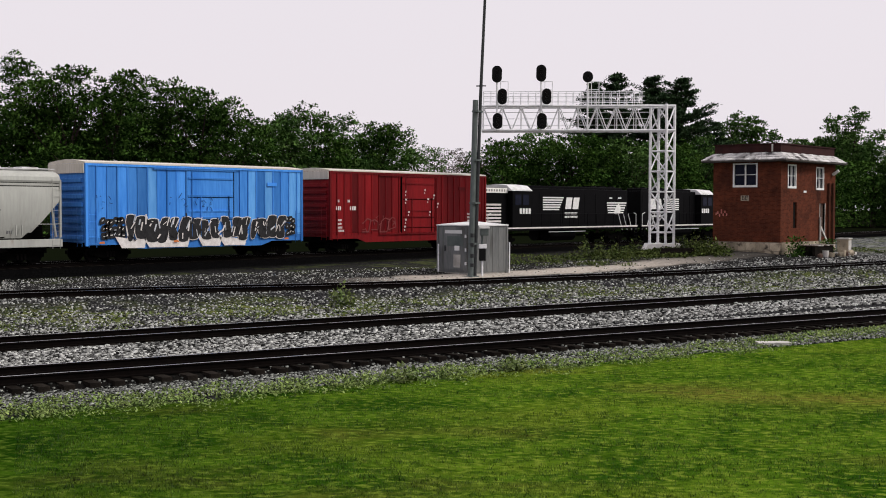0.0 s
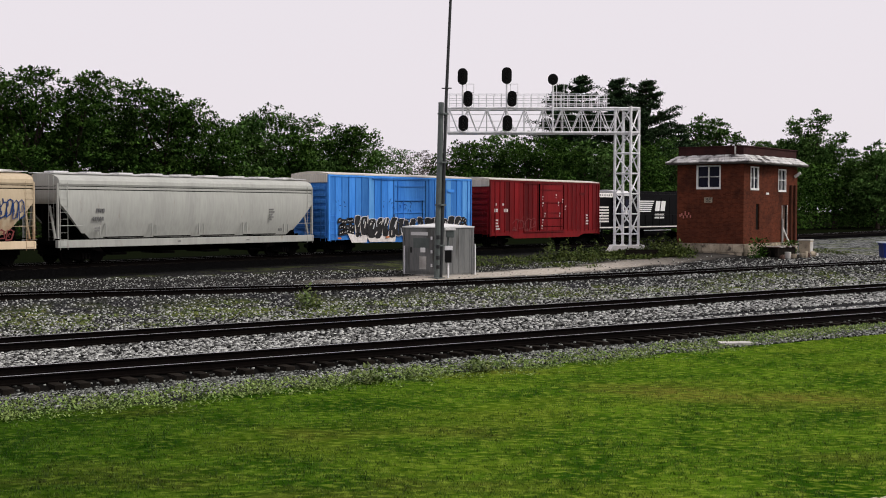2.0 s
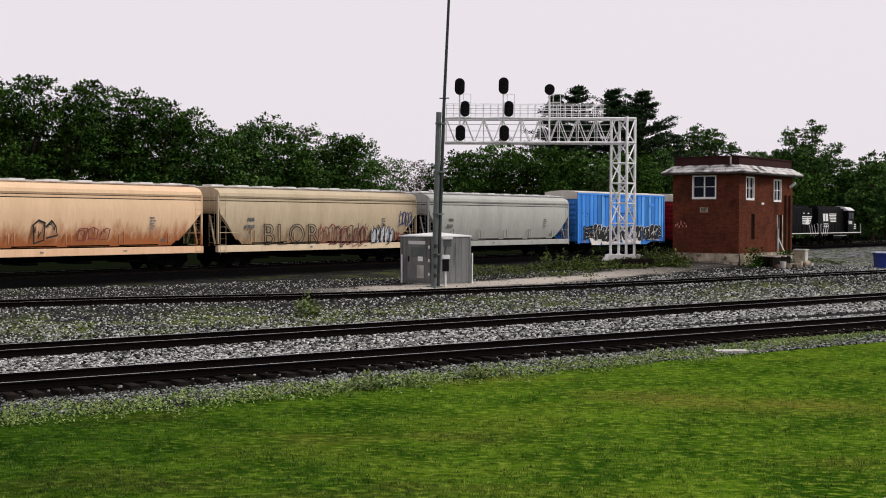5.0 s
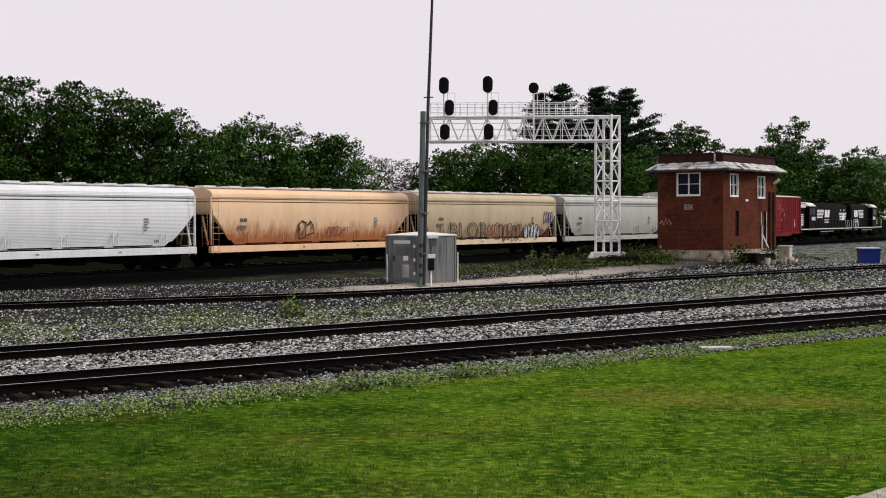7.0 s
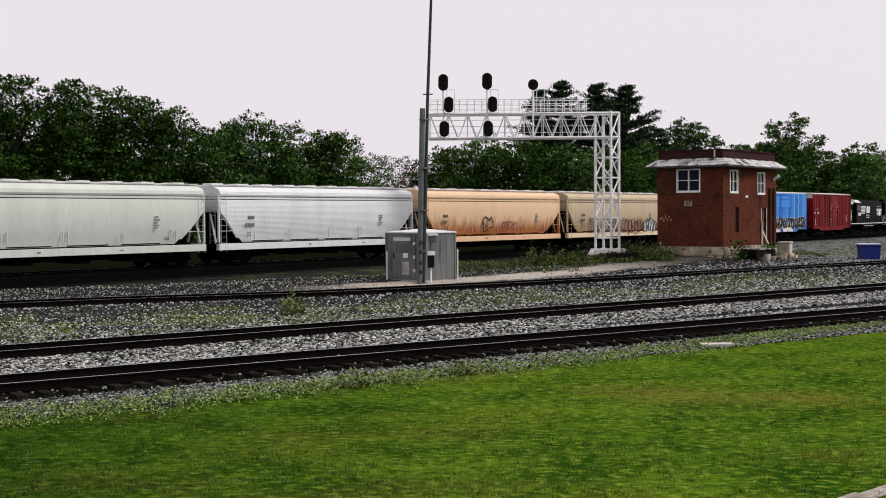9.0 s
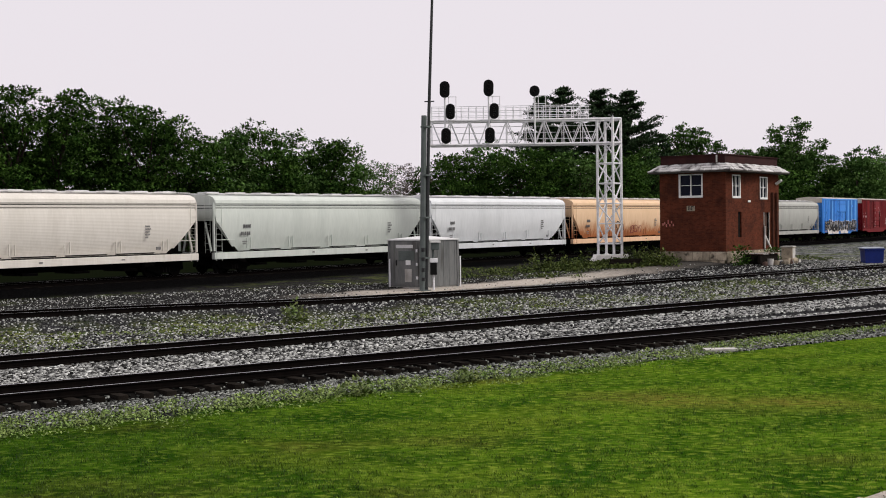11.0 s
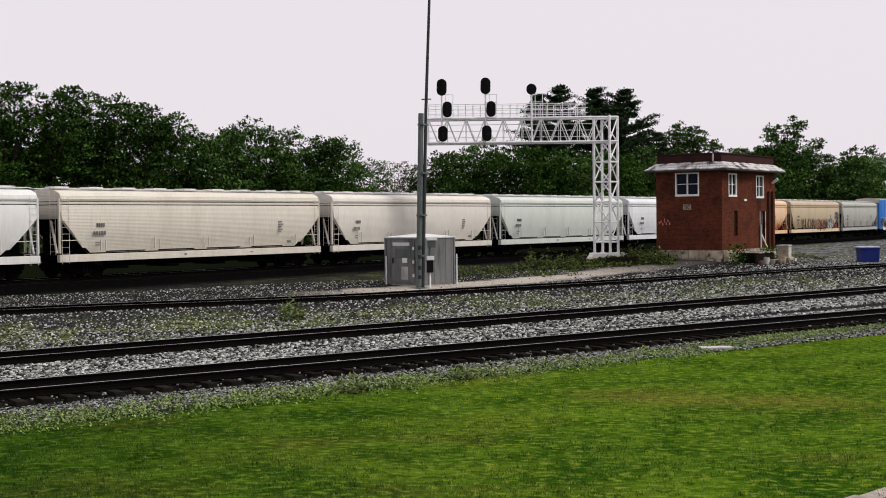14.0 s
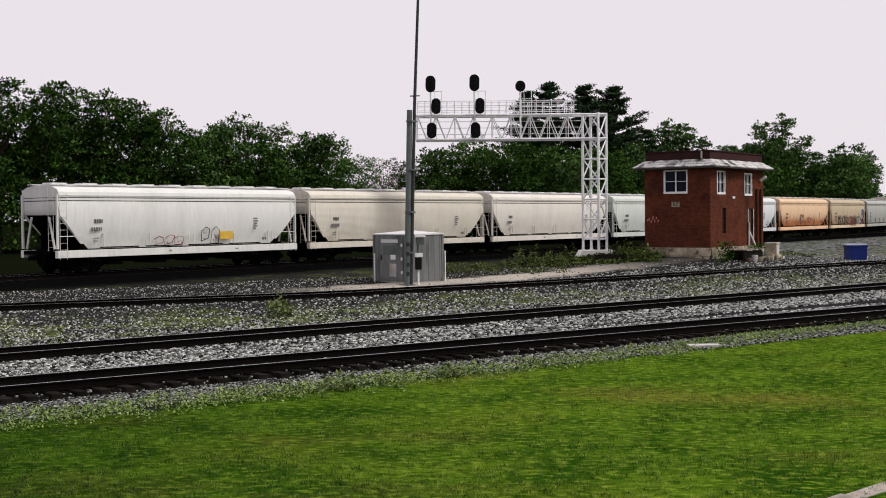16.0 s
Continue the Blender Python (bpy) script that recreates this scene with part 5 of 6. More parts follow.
def truck(car, x, wheels):
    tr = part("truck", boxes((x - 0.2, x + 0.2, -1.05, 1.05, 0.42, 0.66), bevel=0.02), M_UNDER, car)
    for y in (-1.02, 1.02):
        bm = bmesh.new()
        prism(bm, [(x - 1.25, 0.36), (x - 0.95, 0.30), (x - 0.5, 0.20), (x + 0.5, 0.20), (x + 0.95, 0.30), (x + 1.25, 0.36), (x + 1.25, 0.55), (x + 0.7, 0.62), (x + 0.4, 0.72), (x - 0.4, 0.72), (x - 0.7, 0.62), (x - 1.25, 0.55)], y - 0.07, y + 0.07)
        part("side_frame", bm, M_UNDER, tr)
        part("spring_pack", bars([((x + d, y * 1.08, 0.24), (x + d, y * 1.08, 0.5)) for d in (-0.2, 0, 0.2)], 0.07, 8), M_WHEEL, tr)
    for d in (-0.88, 0.88):
        w = new("wheelset", wheels)
        w.parent = car
        w.location = (x + d, 0, 0.42)
        WHEELS.append((w, x + d))


WHEELS = []


def coupler(car, x, way):
    part("coupler", boxes((min(x, x + 0.62 * way), max(x, x + 0.62 * way), -0.09, 0.09, 0.72, 0.95), bevel=0.03), M_UNDER, car)


def ladder(car, x0, x1, y, z0, z1, material, rungs=7, along="x"):
    bm = bmesh.new()
    def q(u, z):
        return (u, y, z) if along == "x" else (y, u, z)
    for u in (x0, x1):
        bar(bm, q(u, z0), q(u, z1), 0.012, 5)
    for i in range(rungs):
        z = z0 + (z1 - z0) * (i + 0.5) / rungs
        bar(bm, q(x0, z), q(x1, z), 0.008, 5)
    part("ladder", bm, material, car)


def stencil(car, x, z, rows, material, height=0.16, label=""):
    """Unreadable markings as plain bars; rows: a list of bar counts."""
    rng = random.Random(int(x * 10) + int(z * 10))
    bm = bmesh.new()
    for r, n in enumerate(rows):
        u, zz = x, z - r * height * 1.9
        for _ in range(n):
            w = height * rng.uniform(0.3, 0.65)
            box(bm, u, u + w, -SIDE - 0.028, -SIDE - 0.012, zz, zz + height)
            u += w + height * 0.25
    return tagged(part("marking", bm, material, car, label), kind="stuff")


def stroke(bm, x0, z0, x1, z1, w, y):
    """A flat sprayed stroke with blunt ends."""
    d = Vector((x1 - x0, z1 - z0))
    if d.length < 1e-4:
        return
    d.normalize()
    n = Vector((-d.y, d.x)) * w
    d *= w * 0.6
    prism(bm, [(x0 - d.x + n.x, z0 - d.y + n.y), (x1 + d.x + n.x, z1 + d.y + n.y), (x1 + d.x - n.x, z1 + d.y - n.y), (x0 - d.x - n.x, z0 - d.y - n.y)], y, y + 0.012)


def scrawl(car, x0, x1, z0, z1, count, material, radius, seed, y=-SIDE - 0.03):
    """Sprayed scrawls that cannot be read: bent strokes, closed boxes and hooks side by side."""
    rng = random.Random(seed)
    w, tall = (x1 - x0) / count, z1 - z0
    bm = bmesh.new()
    for i in range(count):
        u, lo, hi = x0 + i * w, z0 + rng.uniform(-0.1, 0.15) * tall, z1 - rng.uniform(-0.05, 0.2) * tall
        lean = rng.uniform(-0.05, 0.25) * w
        ring = [(u + 0.08 * w, lo), (u + w * rng.uniform(0.75, 1.0), lo + rng.uniform(0, 0.2) * tall), (u + w * rng.uniform(0.8, 1.05) + lean, hi - rng.uniform(0, 0.25) * tall), (u + 0.5 * w + lean, hi), (u + 0.05 * w + lean, hi - rng.uniform(0.05, 0.35) * tall)]
        if rng.random() < 0.6:
            ring.append(ring[0])
        for k, (p, q) in enumerate(zip(ring, ring[1:])):
            stroke(bm, *p, *q, radius * rng.uniform(0.7, 1.3), y - 0.0006 * (i * 9 + k))
        for k in range(3):
            a = (u + rng.uniform(0.1, 0.8) * w, lo + rng.uniform(0.1, 0.8) * tall)
            stroke(bm, *a, a[0] + rng.uniform(-0.25, 0.3) * w, a[1] + rng.uniform(-0.3, 0.35) * tall, radius * rng.uniform(0.5, 1.1), y - 0.0006 * (i * 9 + 6 + k))
    return tagged(part("graffiti", bm, material, car, "sprayed scrawls too wild to read"), kind="stuff")


def body_rings(levels, paint, car, name="body", label="", smooth_sides=True):
    """A closed body from rings (half length left, half length right, half width, z)."""
    bm = bmesh.new()
    rings = []
    for x0, x1, w, z in levels:
        rings.append([bm.verts.new(p) for p in ((x0, -w, z), (x1, -w, z), (x1, w, z), (x0, w, z))])
    bm.faces.new(rings[0][::-1])
    bm.faces.new(rings[-1])
    for a, b in zip(rings, rings[1:]):
        for i in range(4):
            bm.faces.new((a[i], a[(i + 1) % 4], b[(i + 1) % 4], b[i]))
    for a, b in zip(rings, rings[1:]):
        for i in range(4):
            e = bm.edges.get((a[i], b[i]))
            if e:
                e.smooth = False
    for f in (rings[0], rings[-1]):
        for i in range(4):
            bm.edges.get((f[i], f[(i + 1) % 4])).smooth = False
    return part(name, bm, paint, car, label, smooth_faces=smooth_sides)


def hopper(u_left, u_right, paint, label, wheels, marks=M_STENCIL, seed=0, sill_paint=None):
    length = u_right - u_left
    h = length / 2
    car = thing("covered_hopper_car", pose(0, TRAIN_Y, 0), label, "freight car", "covered hopper cars of the train")
    e = h - 0.1
    levels = []
    for z, w, cut in ((1.28, 1.25, 1.70), (1.6, 1.37, 1.40), (2.05, 1.50, 0.98), (2.6, 1.585, 0.48), (3.05, 1.6, 0.06), (3.35, 1.585, 0.0), (3.6, 1.55, 0.0), (3.76, 1.52, 0.0)):
        levels.append((-e + cut, e - cut, w, z))
    body_rings(levels, paint, car, "body")
    roof = [(-e, e, 1.56, 3.96), (-e, e, 1.6, 4.06), (-e, e, 1.56, 4.24), (-e, e, 1.43, 4.38), (-e, e, 1.1, 4.50), (-e, e, 0.6, 4.58), (-e, e, 0.3, 4.60)]
    body_rings(roof, paint, car, "roof", smooth_sides=False)
    part("eave_groove", boxes((-e + 0.01, e - 0.01, -1.5, 1.5, 3.76, 3.80), (-e + 0.01, e - 0.01, -1.5, 1.5, 3.925, 3.96)), M_UNDER, car)
    part("top_chord", boxes((-e, e, -1.55, 1.55, 3.8, 3.925), bevel=0.02), paint, car)
    # sills along both sides, end platforms, slope sheets
    for y0, y1 in ((-SIDE - 0.02, -1.36), (1.36, SIDE + 0.02)):
        sill = part("side_sill", boxes((-h, h, y0, y1, 0.84, 1.22), bevel=0.02), sill_paint or paint, car)
    for s in (-1, 1):
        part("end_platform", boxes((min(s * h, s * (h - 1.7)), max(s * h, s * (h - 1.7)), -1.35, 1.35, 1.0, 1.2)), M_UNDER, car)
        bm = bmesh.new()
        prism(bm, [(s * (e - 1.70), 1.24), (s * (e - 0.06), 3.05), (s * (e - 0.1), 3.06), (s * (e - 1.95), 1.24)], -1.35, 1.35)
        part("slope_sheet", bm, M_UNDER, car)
        # dark plate added to stand for the shade in the car's open end
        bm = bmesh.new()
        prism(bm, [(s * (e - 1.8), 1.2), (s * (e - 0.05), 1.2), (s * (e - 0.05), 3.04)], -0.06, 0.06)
        part("end_shade_plate", bm, M_UNDER, car)
        for y in (-1.5, 1.5):
            part("corner_post", boxes((s * (h - 0.06) - 0.05, s * (h - 0.06) + 0.05, y - 0.06, y + 0.06, 1.3, 4.1)), paint, car)
        ladder(car, s * (h - 0.55), s * (h - 0.12), -SIDE - 0.03, 0.75, 4.15, paint, 10)
        part("grab_iron", bars([((s * (h - 1.5), -SIDE - 0.03, 1.95), (s * (h - 0.1), -SIDE - 0.03, 1.95))], 0.018, 5), paint, car)
        ladder(car, -1.3, -0.85, s * (h + 0.03), 1.2, 4.5, paint, 9, along="y")
        for y in (-1, 1):
            part("end_brace", bar(bmesh.new(), (s * (h - 0.1), 1.2 * y, 1.3), (s * (h - 0.1), 0.75 * y, 2.95), 0.06, 6), paint, car)
        coupler(car, s * h, s)
        truck(car, s * (h - 1.95), wheels)
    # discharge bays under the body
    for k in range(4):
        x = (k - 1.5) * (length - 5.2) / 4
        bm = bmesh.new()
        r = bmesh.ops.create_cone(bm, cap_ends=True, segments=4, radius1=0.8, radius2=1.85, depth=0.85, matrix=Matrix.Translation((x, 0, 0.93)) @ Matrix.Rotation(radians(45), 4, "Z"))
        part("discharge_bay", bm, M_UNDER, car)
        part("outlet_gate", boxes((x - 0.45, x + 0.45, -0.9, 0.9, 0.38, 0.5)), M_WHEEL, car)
    # deep black sill added to hold the shade between the bays
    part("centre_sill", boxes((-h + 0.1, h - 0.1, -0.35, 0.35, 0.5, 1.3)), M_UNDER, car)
    # roof walk and hatches
    for y in (-0.95, 0.55):
        part("roof_walk", boxes((-h, h, y, y + 0.4, 4.62, 4.66)), M_ALUROOF, car)
    for k in range(9):
        x = -e + 0.9 + k * (2 * e - 1.8) / 8
        part("roof_hatch", boxes((x - 0.45, x + 0.45, -0.42, 0.42, 4.60, 4.74), bevel=0.03), M_ALUROOF, car)
    # markings
    stencil(car, -h + 2.25, 2.62, [4], marks, 0.2)
    stencil(car, -h + 2.05, 2.2, [5], marks, 0.2)
    stencil(car, -h + 2.15, 1.78, [7, 6], M_FAINTINK, 0.07)
    stencil(car, h - 3.7, 2.75, [6, 7, 5, 6, 4], M_FAINTINK, 0.08)
    stencil(car, h - 3.0, 1.5, [3], marks, 0.16)
    stencil(car, -1.5, 1.0, [3], M_FAINTINK, 0.09).location.y = -0.02
    stencil(car, 3.5, 1.0, [5], M_FAINTINK, 0.07).location.y = -0.02
    rng = random.Random(seed)
    bm = bmesh.new()
    for k in range(5):
        x = -e + 2.4 + k * (2 * e - 4.8) / 4
        for d in (0, 0.32):
            box(bm, x + d, x + d + 0.05, -SIDE - 0.0, -SIDE + 0.06, 1.42, 2.0 + rng.uniform(-0.1, 0.1))
    tagged(part("side_gusset", bm, paint, car), kind="stuff")
    return car


def boxcar(u_left, u_right, paint, label, wheels, end_paint=None, height=5.1, low=0.62, worn=None):
    length = u_right - u_left
    h = length / 2
    car = thing("boxcar", pose(0, TRAIN_Y, 0), label, "freight car", "boxcars of the train")
    part("body", boxes((-h, h, -SIDE + 0.06, SIDE - 0.06, 1.0, height - 0.12)), paint, car)
    bm = bmesh.new()
    prism(bm, [(-SIDE - 0.02, height - 0.12), (SIDE + 0.02, height - 0.12), (SIDE + 0.02, height - 0.05), (0.8, height + 0.05), (0, height + 0.1), (-0.8, height + 0.05), (-SIDE - 0.02, height - 0.05)], -h - 0.03, h + 0.03, axis="x")
    part("roof", bm, P_ROOFPALE, car, "pale worn metal roof")
    # side panels with ribs, deeper sill under the door
    for y in (-1, 1):
        bm = bmesh.new()
        lo, hi = sorted((y * (SIDE - 0.06), y * (SIDE + 0.01)))
        prism(bm, [(-h, 0.86), (-h + 2.4, 0.86), (-h + 3.2, low), (h - 3.2, low), (h - 2.4, 0.86), (h, 0.86), (h, 1.22), (-h, 1.22)], lo, hi)
        part("side_sill", bm, paint, car)
    rng = random.Random(5)
    x = -h + 0.03
    k = 0
    door0, door1 = -1.1, 2.1
    while x < h - 0.2:
        w = min(0.62, h - x - 0.02)
        if not (door0 - 0.3 < x + w / 2 < door1 + 0.3):
            part("side_panel", boxes((x + 0.035, x + w - 0.035, -SIDE - 0.005, -SIDE + 0.058, 1.224, height - 0.2), bevel=0.02), worn if worn and rng.random() < 0.45 else paint, car)
            part("side_rib", boxes((x + w - 0.045, x + w + 0.025, -SIDE - 0.045, -SIDE + 0.056, 1.1, height - 0.14)), paint, car)
        x += 0.62
    for xx in (-h + 0.06, h - 0.06):
        part("corner_post", boxes((xx - 0.07, xx + 0.07, -SIDE - 0.06, -SIDE + 0.055, 0.82, height - 0.12), bevel=0.01), paint, car)
    part("top_rail", boxes((-h, h, -SIDE - 0.05, -SIDE + 0.05, height - 0.24, height - 0.13)), paint, car)
    door = part("door", boxes((door0, door1, -SIDE - 0.04, -SIDE + 0.05, 1.15, height - 0.35), bevel=0.02), paint, car, "sliding plug door")
    part("door_gap", boxes((door0 - 0.07, door0 - 0.004, -SIDE - 0.03, -SIDE + 0.05, 1.15, height - 0.35), (door1 + 0.004, door1 + 0.07, -SIDE - 0.03, -SIDE + 0.05, 1.15, height - 0.35),
                           (door0 - 0.07, door1 + 0.07, -SIDE - 0.03, -SIDE + 0.05, height - 0.346, height - 0.3)), M_UNDER, door, "dark gap round the door")
    for z in (1.46, 2.1, 3.3):
        part("door_groove", boxes((door0 + 0.05, door1 - 0.05, -SIDE - 0.05, -SIDE - 0.038, z, z + 0.035)), M_UNDER, door)
    for z in (1.5, 2.15, 2.55, 3.35, 4.3):
        part("door_bar", boxes((door0 + 0.05, door1 - 0.05, -SIDE - 0.085, -SIDE - 0.038, z, z + 0.09)), paint, door)
    for xx in (door0 + 0.3, door0 + 0.9, door1 - 0.35):
        part("lock_rod", bars([((xx, -SIDE - 0.09, 1.2), (xx, -SIDE - 0.09, 3.4 if xx > -0.4 else height - 0.4))], 0.025, 6), M_UNDER if xx > 0 else paint, door)
    for z in (1.06, height - 0.34):
        part("door_track", boxes((door0 - 2.2, door1 + 0.2, -SIDE - 0.09, -SIDE - 0.052, z, z + 0.075)), paint, car)
    part("placard", boxes((door1 + 2.5, door1 + 3.2, -SIDE - 0.075, -SIDE - 0.05, 4.0, 4.2)), paint, car)
    # corrugated ends
    for s in (-1, 1):
        for i in range(8):
            z = 1.15 + i * 0.41
            a, b = sorted((s * h, s * (h + 0.09)))
            part("end_rib", boxes((a, b, -SIDE + 0.2, SIDE - 0.2, z, z + 0.22), bevel=0.03), end_paint or paint, car)
        ladder(car, -SIDE + 0.12, -SIDE + 0.55, s * (h + 0.12), 0.8, 2.8, end_paint or paint, 6, along="y")
        ladder(car, s * (h - 0.15) if s < 0 else h - 0.6, s * (h - 0.6) if s < 0 else h - 0.15, -SIDE - 0.08, 0.75, 2.6, paint, 5)
        a, b = sorted((s * (h + 0.02), s * (h + 0.1)))
        part("end_cap", boxes((a, b, -SIDE + 0.03, SIDE - 0.03, height - 0.62, height - 0.13), bevel=0.02), P_ROOFPALE, car, "pale bare metal band across the end")
        coupler(car, s * h, s)
        truck(car, s * (h - 1.8), wheels)
    part("underframe", boxes((-h + 0.2, h - 0.2, -0.9, 0.9, 0.66, 0.98)), M_UNDER, car)
    part("brake_cylinder", bars([((-1.5, -0.95, 0.72), (-0.5, -0.95, 0.72))], 0.16, 10), M_UNDER, car)
    return car


def blot(bm, cx, cz, rx, rz, lean, shape, grow, y):
    """A sprayed blot: a slanted rounded slab or a crescent."""
    pts = []
    k = 14
    for i in range(k):
        g = 6.2832 * i / k
        c, d = math.cos(g), math.sin(g)
        q = (abs(c) ** 4 + abs(d) ** 4) ** -0.25
        u, v = c * q * (rx + grow), d * q * (rz + grow)
        if shape == 1 and c > 0.2:
            u *= 0.35 + 0.65 * abs(d)
        elif shape == 2 and c < -0.2:
            u *= 0.3 + 0.7 * abs(d)
        elif shape == 3:
            u *= 0.7 + 0.3 * d
        pts.append((cx + u + lean * v, cz + v))
    prism(bm, pts, y, y + 0.006)


def big_tag(car, x0, x1, z0, z1, seed):
    """A wild sprayed piece with no letters to read: black blots with thin white rims, crossed by pale and dark strokes, over pale patches."""
    rng = random.Random(seed)
    back, ink, edge = bmesh.new(), bmesh.new(), bmesh.new()
    mid, n = (z0 + z1) / 2, 19
    w = (x1 - x0) / n
    for i in range(n):
        cx = x0 + (i + 0.5) * w
        y = -SIDE - 0.1 - 0.0012 * i
        if i < 2 or i == n - 1:
            # dotted rows beside the piece
            for k in range(9):
                a, b = cx + (k % 3 - 1) * w * 0.33, z0 + 0.35 + (k // 3) * 0.36
                a, b = a + rng.uniform(-0.05, 0.05), b + rng.uniform(-0.06, 0.06)
                blot(ink, a, b, 0.11, 0.13, rng.uniform(-0.3, 0.3), 0, 0.05, y + 0.02)
                stroke(back if k % 3 else edge, a - 0.04, b - 0.02, a + rng.uniform(0.0, 0.06), b + rng.uniform(-0.03, 0.08), 0.022, y)
            continue
        rz = (z1 - z0) * (0.5 if i < 9 else 0.46) * rng.uniform(0.85, 1.08)
        shape = rng.choice((0, 3, 0, 1)) if i < 9 else rng.choice((1, 2, 2, 1, 3))
        rx, lean = w * rng.uniform(0.46, 0.64), rng.uniform(-0.05, 0.32) if i < 9 else rng.uniform(-0.3, 0.3)
        cz = mid + rng.uniform(-0.1, 0.1)
        blot(back, cx, cz, rx, rz, lean, shape, 0.04, y + 0.012)
        blot(ink, cx, cz, rx, rz, lean, shape, 0.0, y)
        for k in range(3):
            a = (cx + rng.uniform(-0.3, 0.3), cz + rng.uniform(-0.5, 0.3))
            b = (a[0] + rng.uniform(-0.1, 0.28), a[1] + rng.uniform(0.15, 0.5))
            stroke((back, edge, back)[k], *a, *b, rng.uniform(0.016, 0.045), y - 0.03 - 0.001 * k)
        for k in range(2):
            a = (cx + rng.uniform(-0.4, 0.4), rng.uniform(z0, z1))
            stroke(ink, *a, a[0] + rng.uniform(-0.3, 0.3), a[1] + rng.uniform(-0.3, 0.3), rng.uniform(0.02, 0.05), y - 0.035 - 0.001 * k)
    for bm, m, label in ((back, M_PALEINK, "white graffiti outlines"), (ink, M_INK, "black graffiti blots too wild to read"), (edge, M_TAGGREY, "pale grey graffiti strokes")):
        tagged(part("graffiti", bm, m, car, label), kind="stuff")
    patch = bmesh.new()
    for a, b, lift in ((x0 + 1.2, x0 + 2.6, 0.3), (x0 + 2.9, x0 + 5.4, 0.25), (x0 + 6.4, x0 + 7.6, 0.3), (x0 + 7.9, x0 + 9.4, 0.2)):
        prism(patch, [(a, z0 - 0.3), (b, z0 - 0.32), (b + 0.15, z0 + lift), (b - 0.5, z0 + lift * 0.4), (a - 0.4, z0 + lift)], -SIDE - 0.095, -SIDE - 0.086)
    tagged(part("graffiti", patch, M_PALEINK, car, "white paint patches along the sill"), kind="stuff")
    thin = bmesh.new()
    for k in range(26):
        a = (rng.choice((x0 - 0.3, x0 + 4.0, x0 + 5.8)) + rng.uniform(0, 1.3), rng.uniform(2.75, 3.35))
        stroke(thin, *a, a[0] + rng.uniform(-0.12, 0.16), a[1] + rng.uniform(-0.25, 0.25), 0.016, -SIDE - 0.1 - 0.001 * k)
    tagged(part("graffiti", thin, M_TAGNAVY, car, "thin dark blue scrawls"), kind="stuff")
    drip = bmesh.new()
    for a in (x0 - 0.2, x0 + 4.4, x1 - 0.9):
        prism(drip, [(a, z0 - 0.05), (a + 0.36, z0 - 0.05), (a + 0.3, z0 + 0.07), (a + 0.05, z0 + 0.05)], -SIDE - 0.17, -SIDE - 0.165)
    tagged(part("graffiti", drip, M_ORANGE, car, "orange paint spots"), kind="stuff")


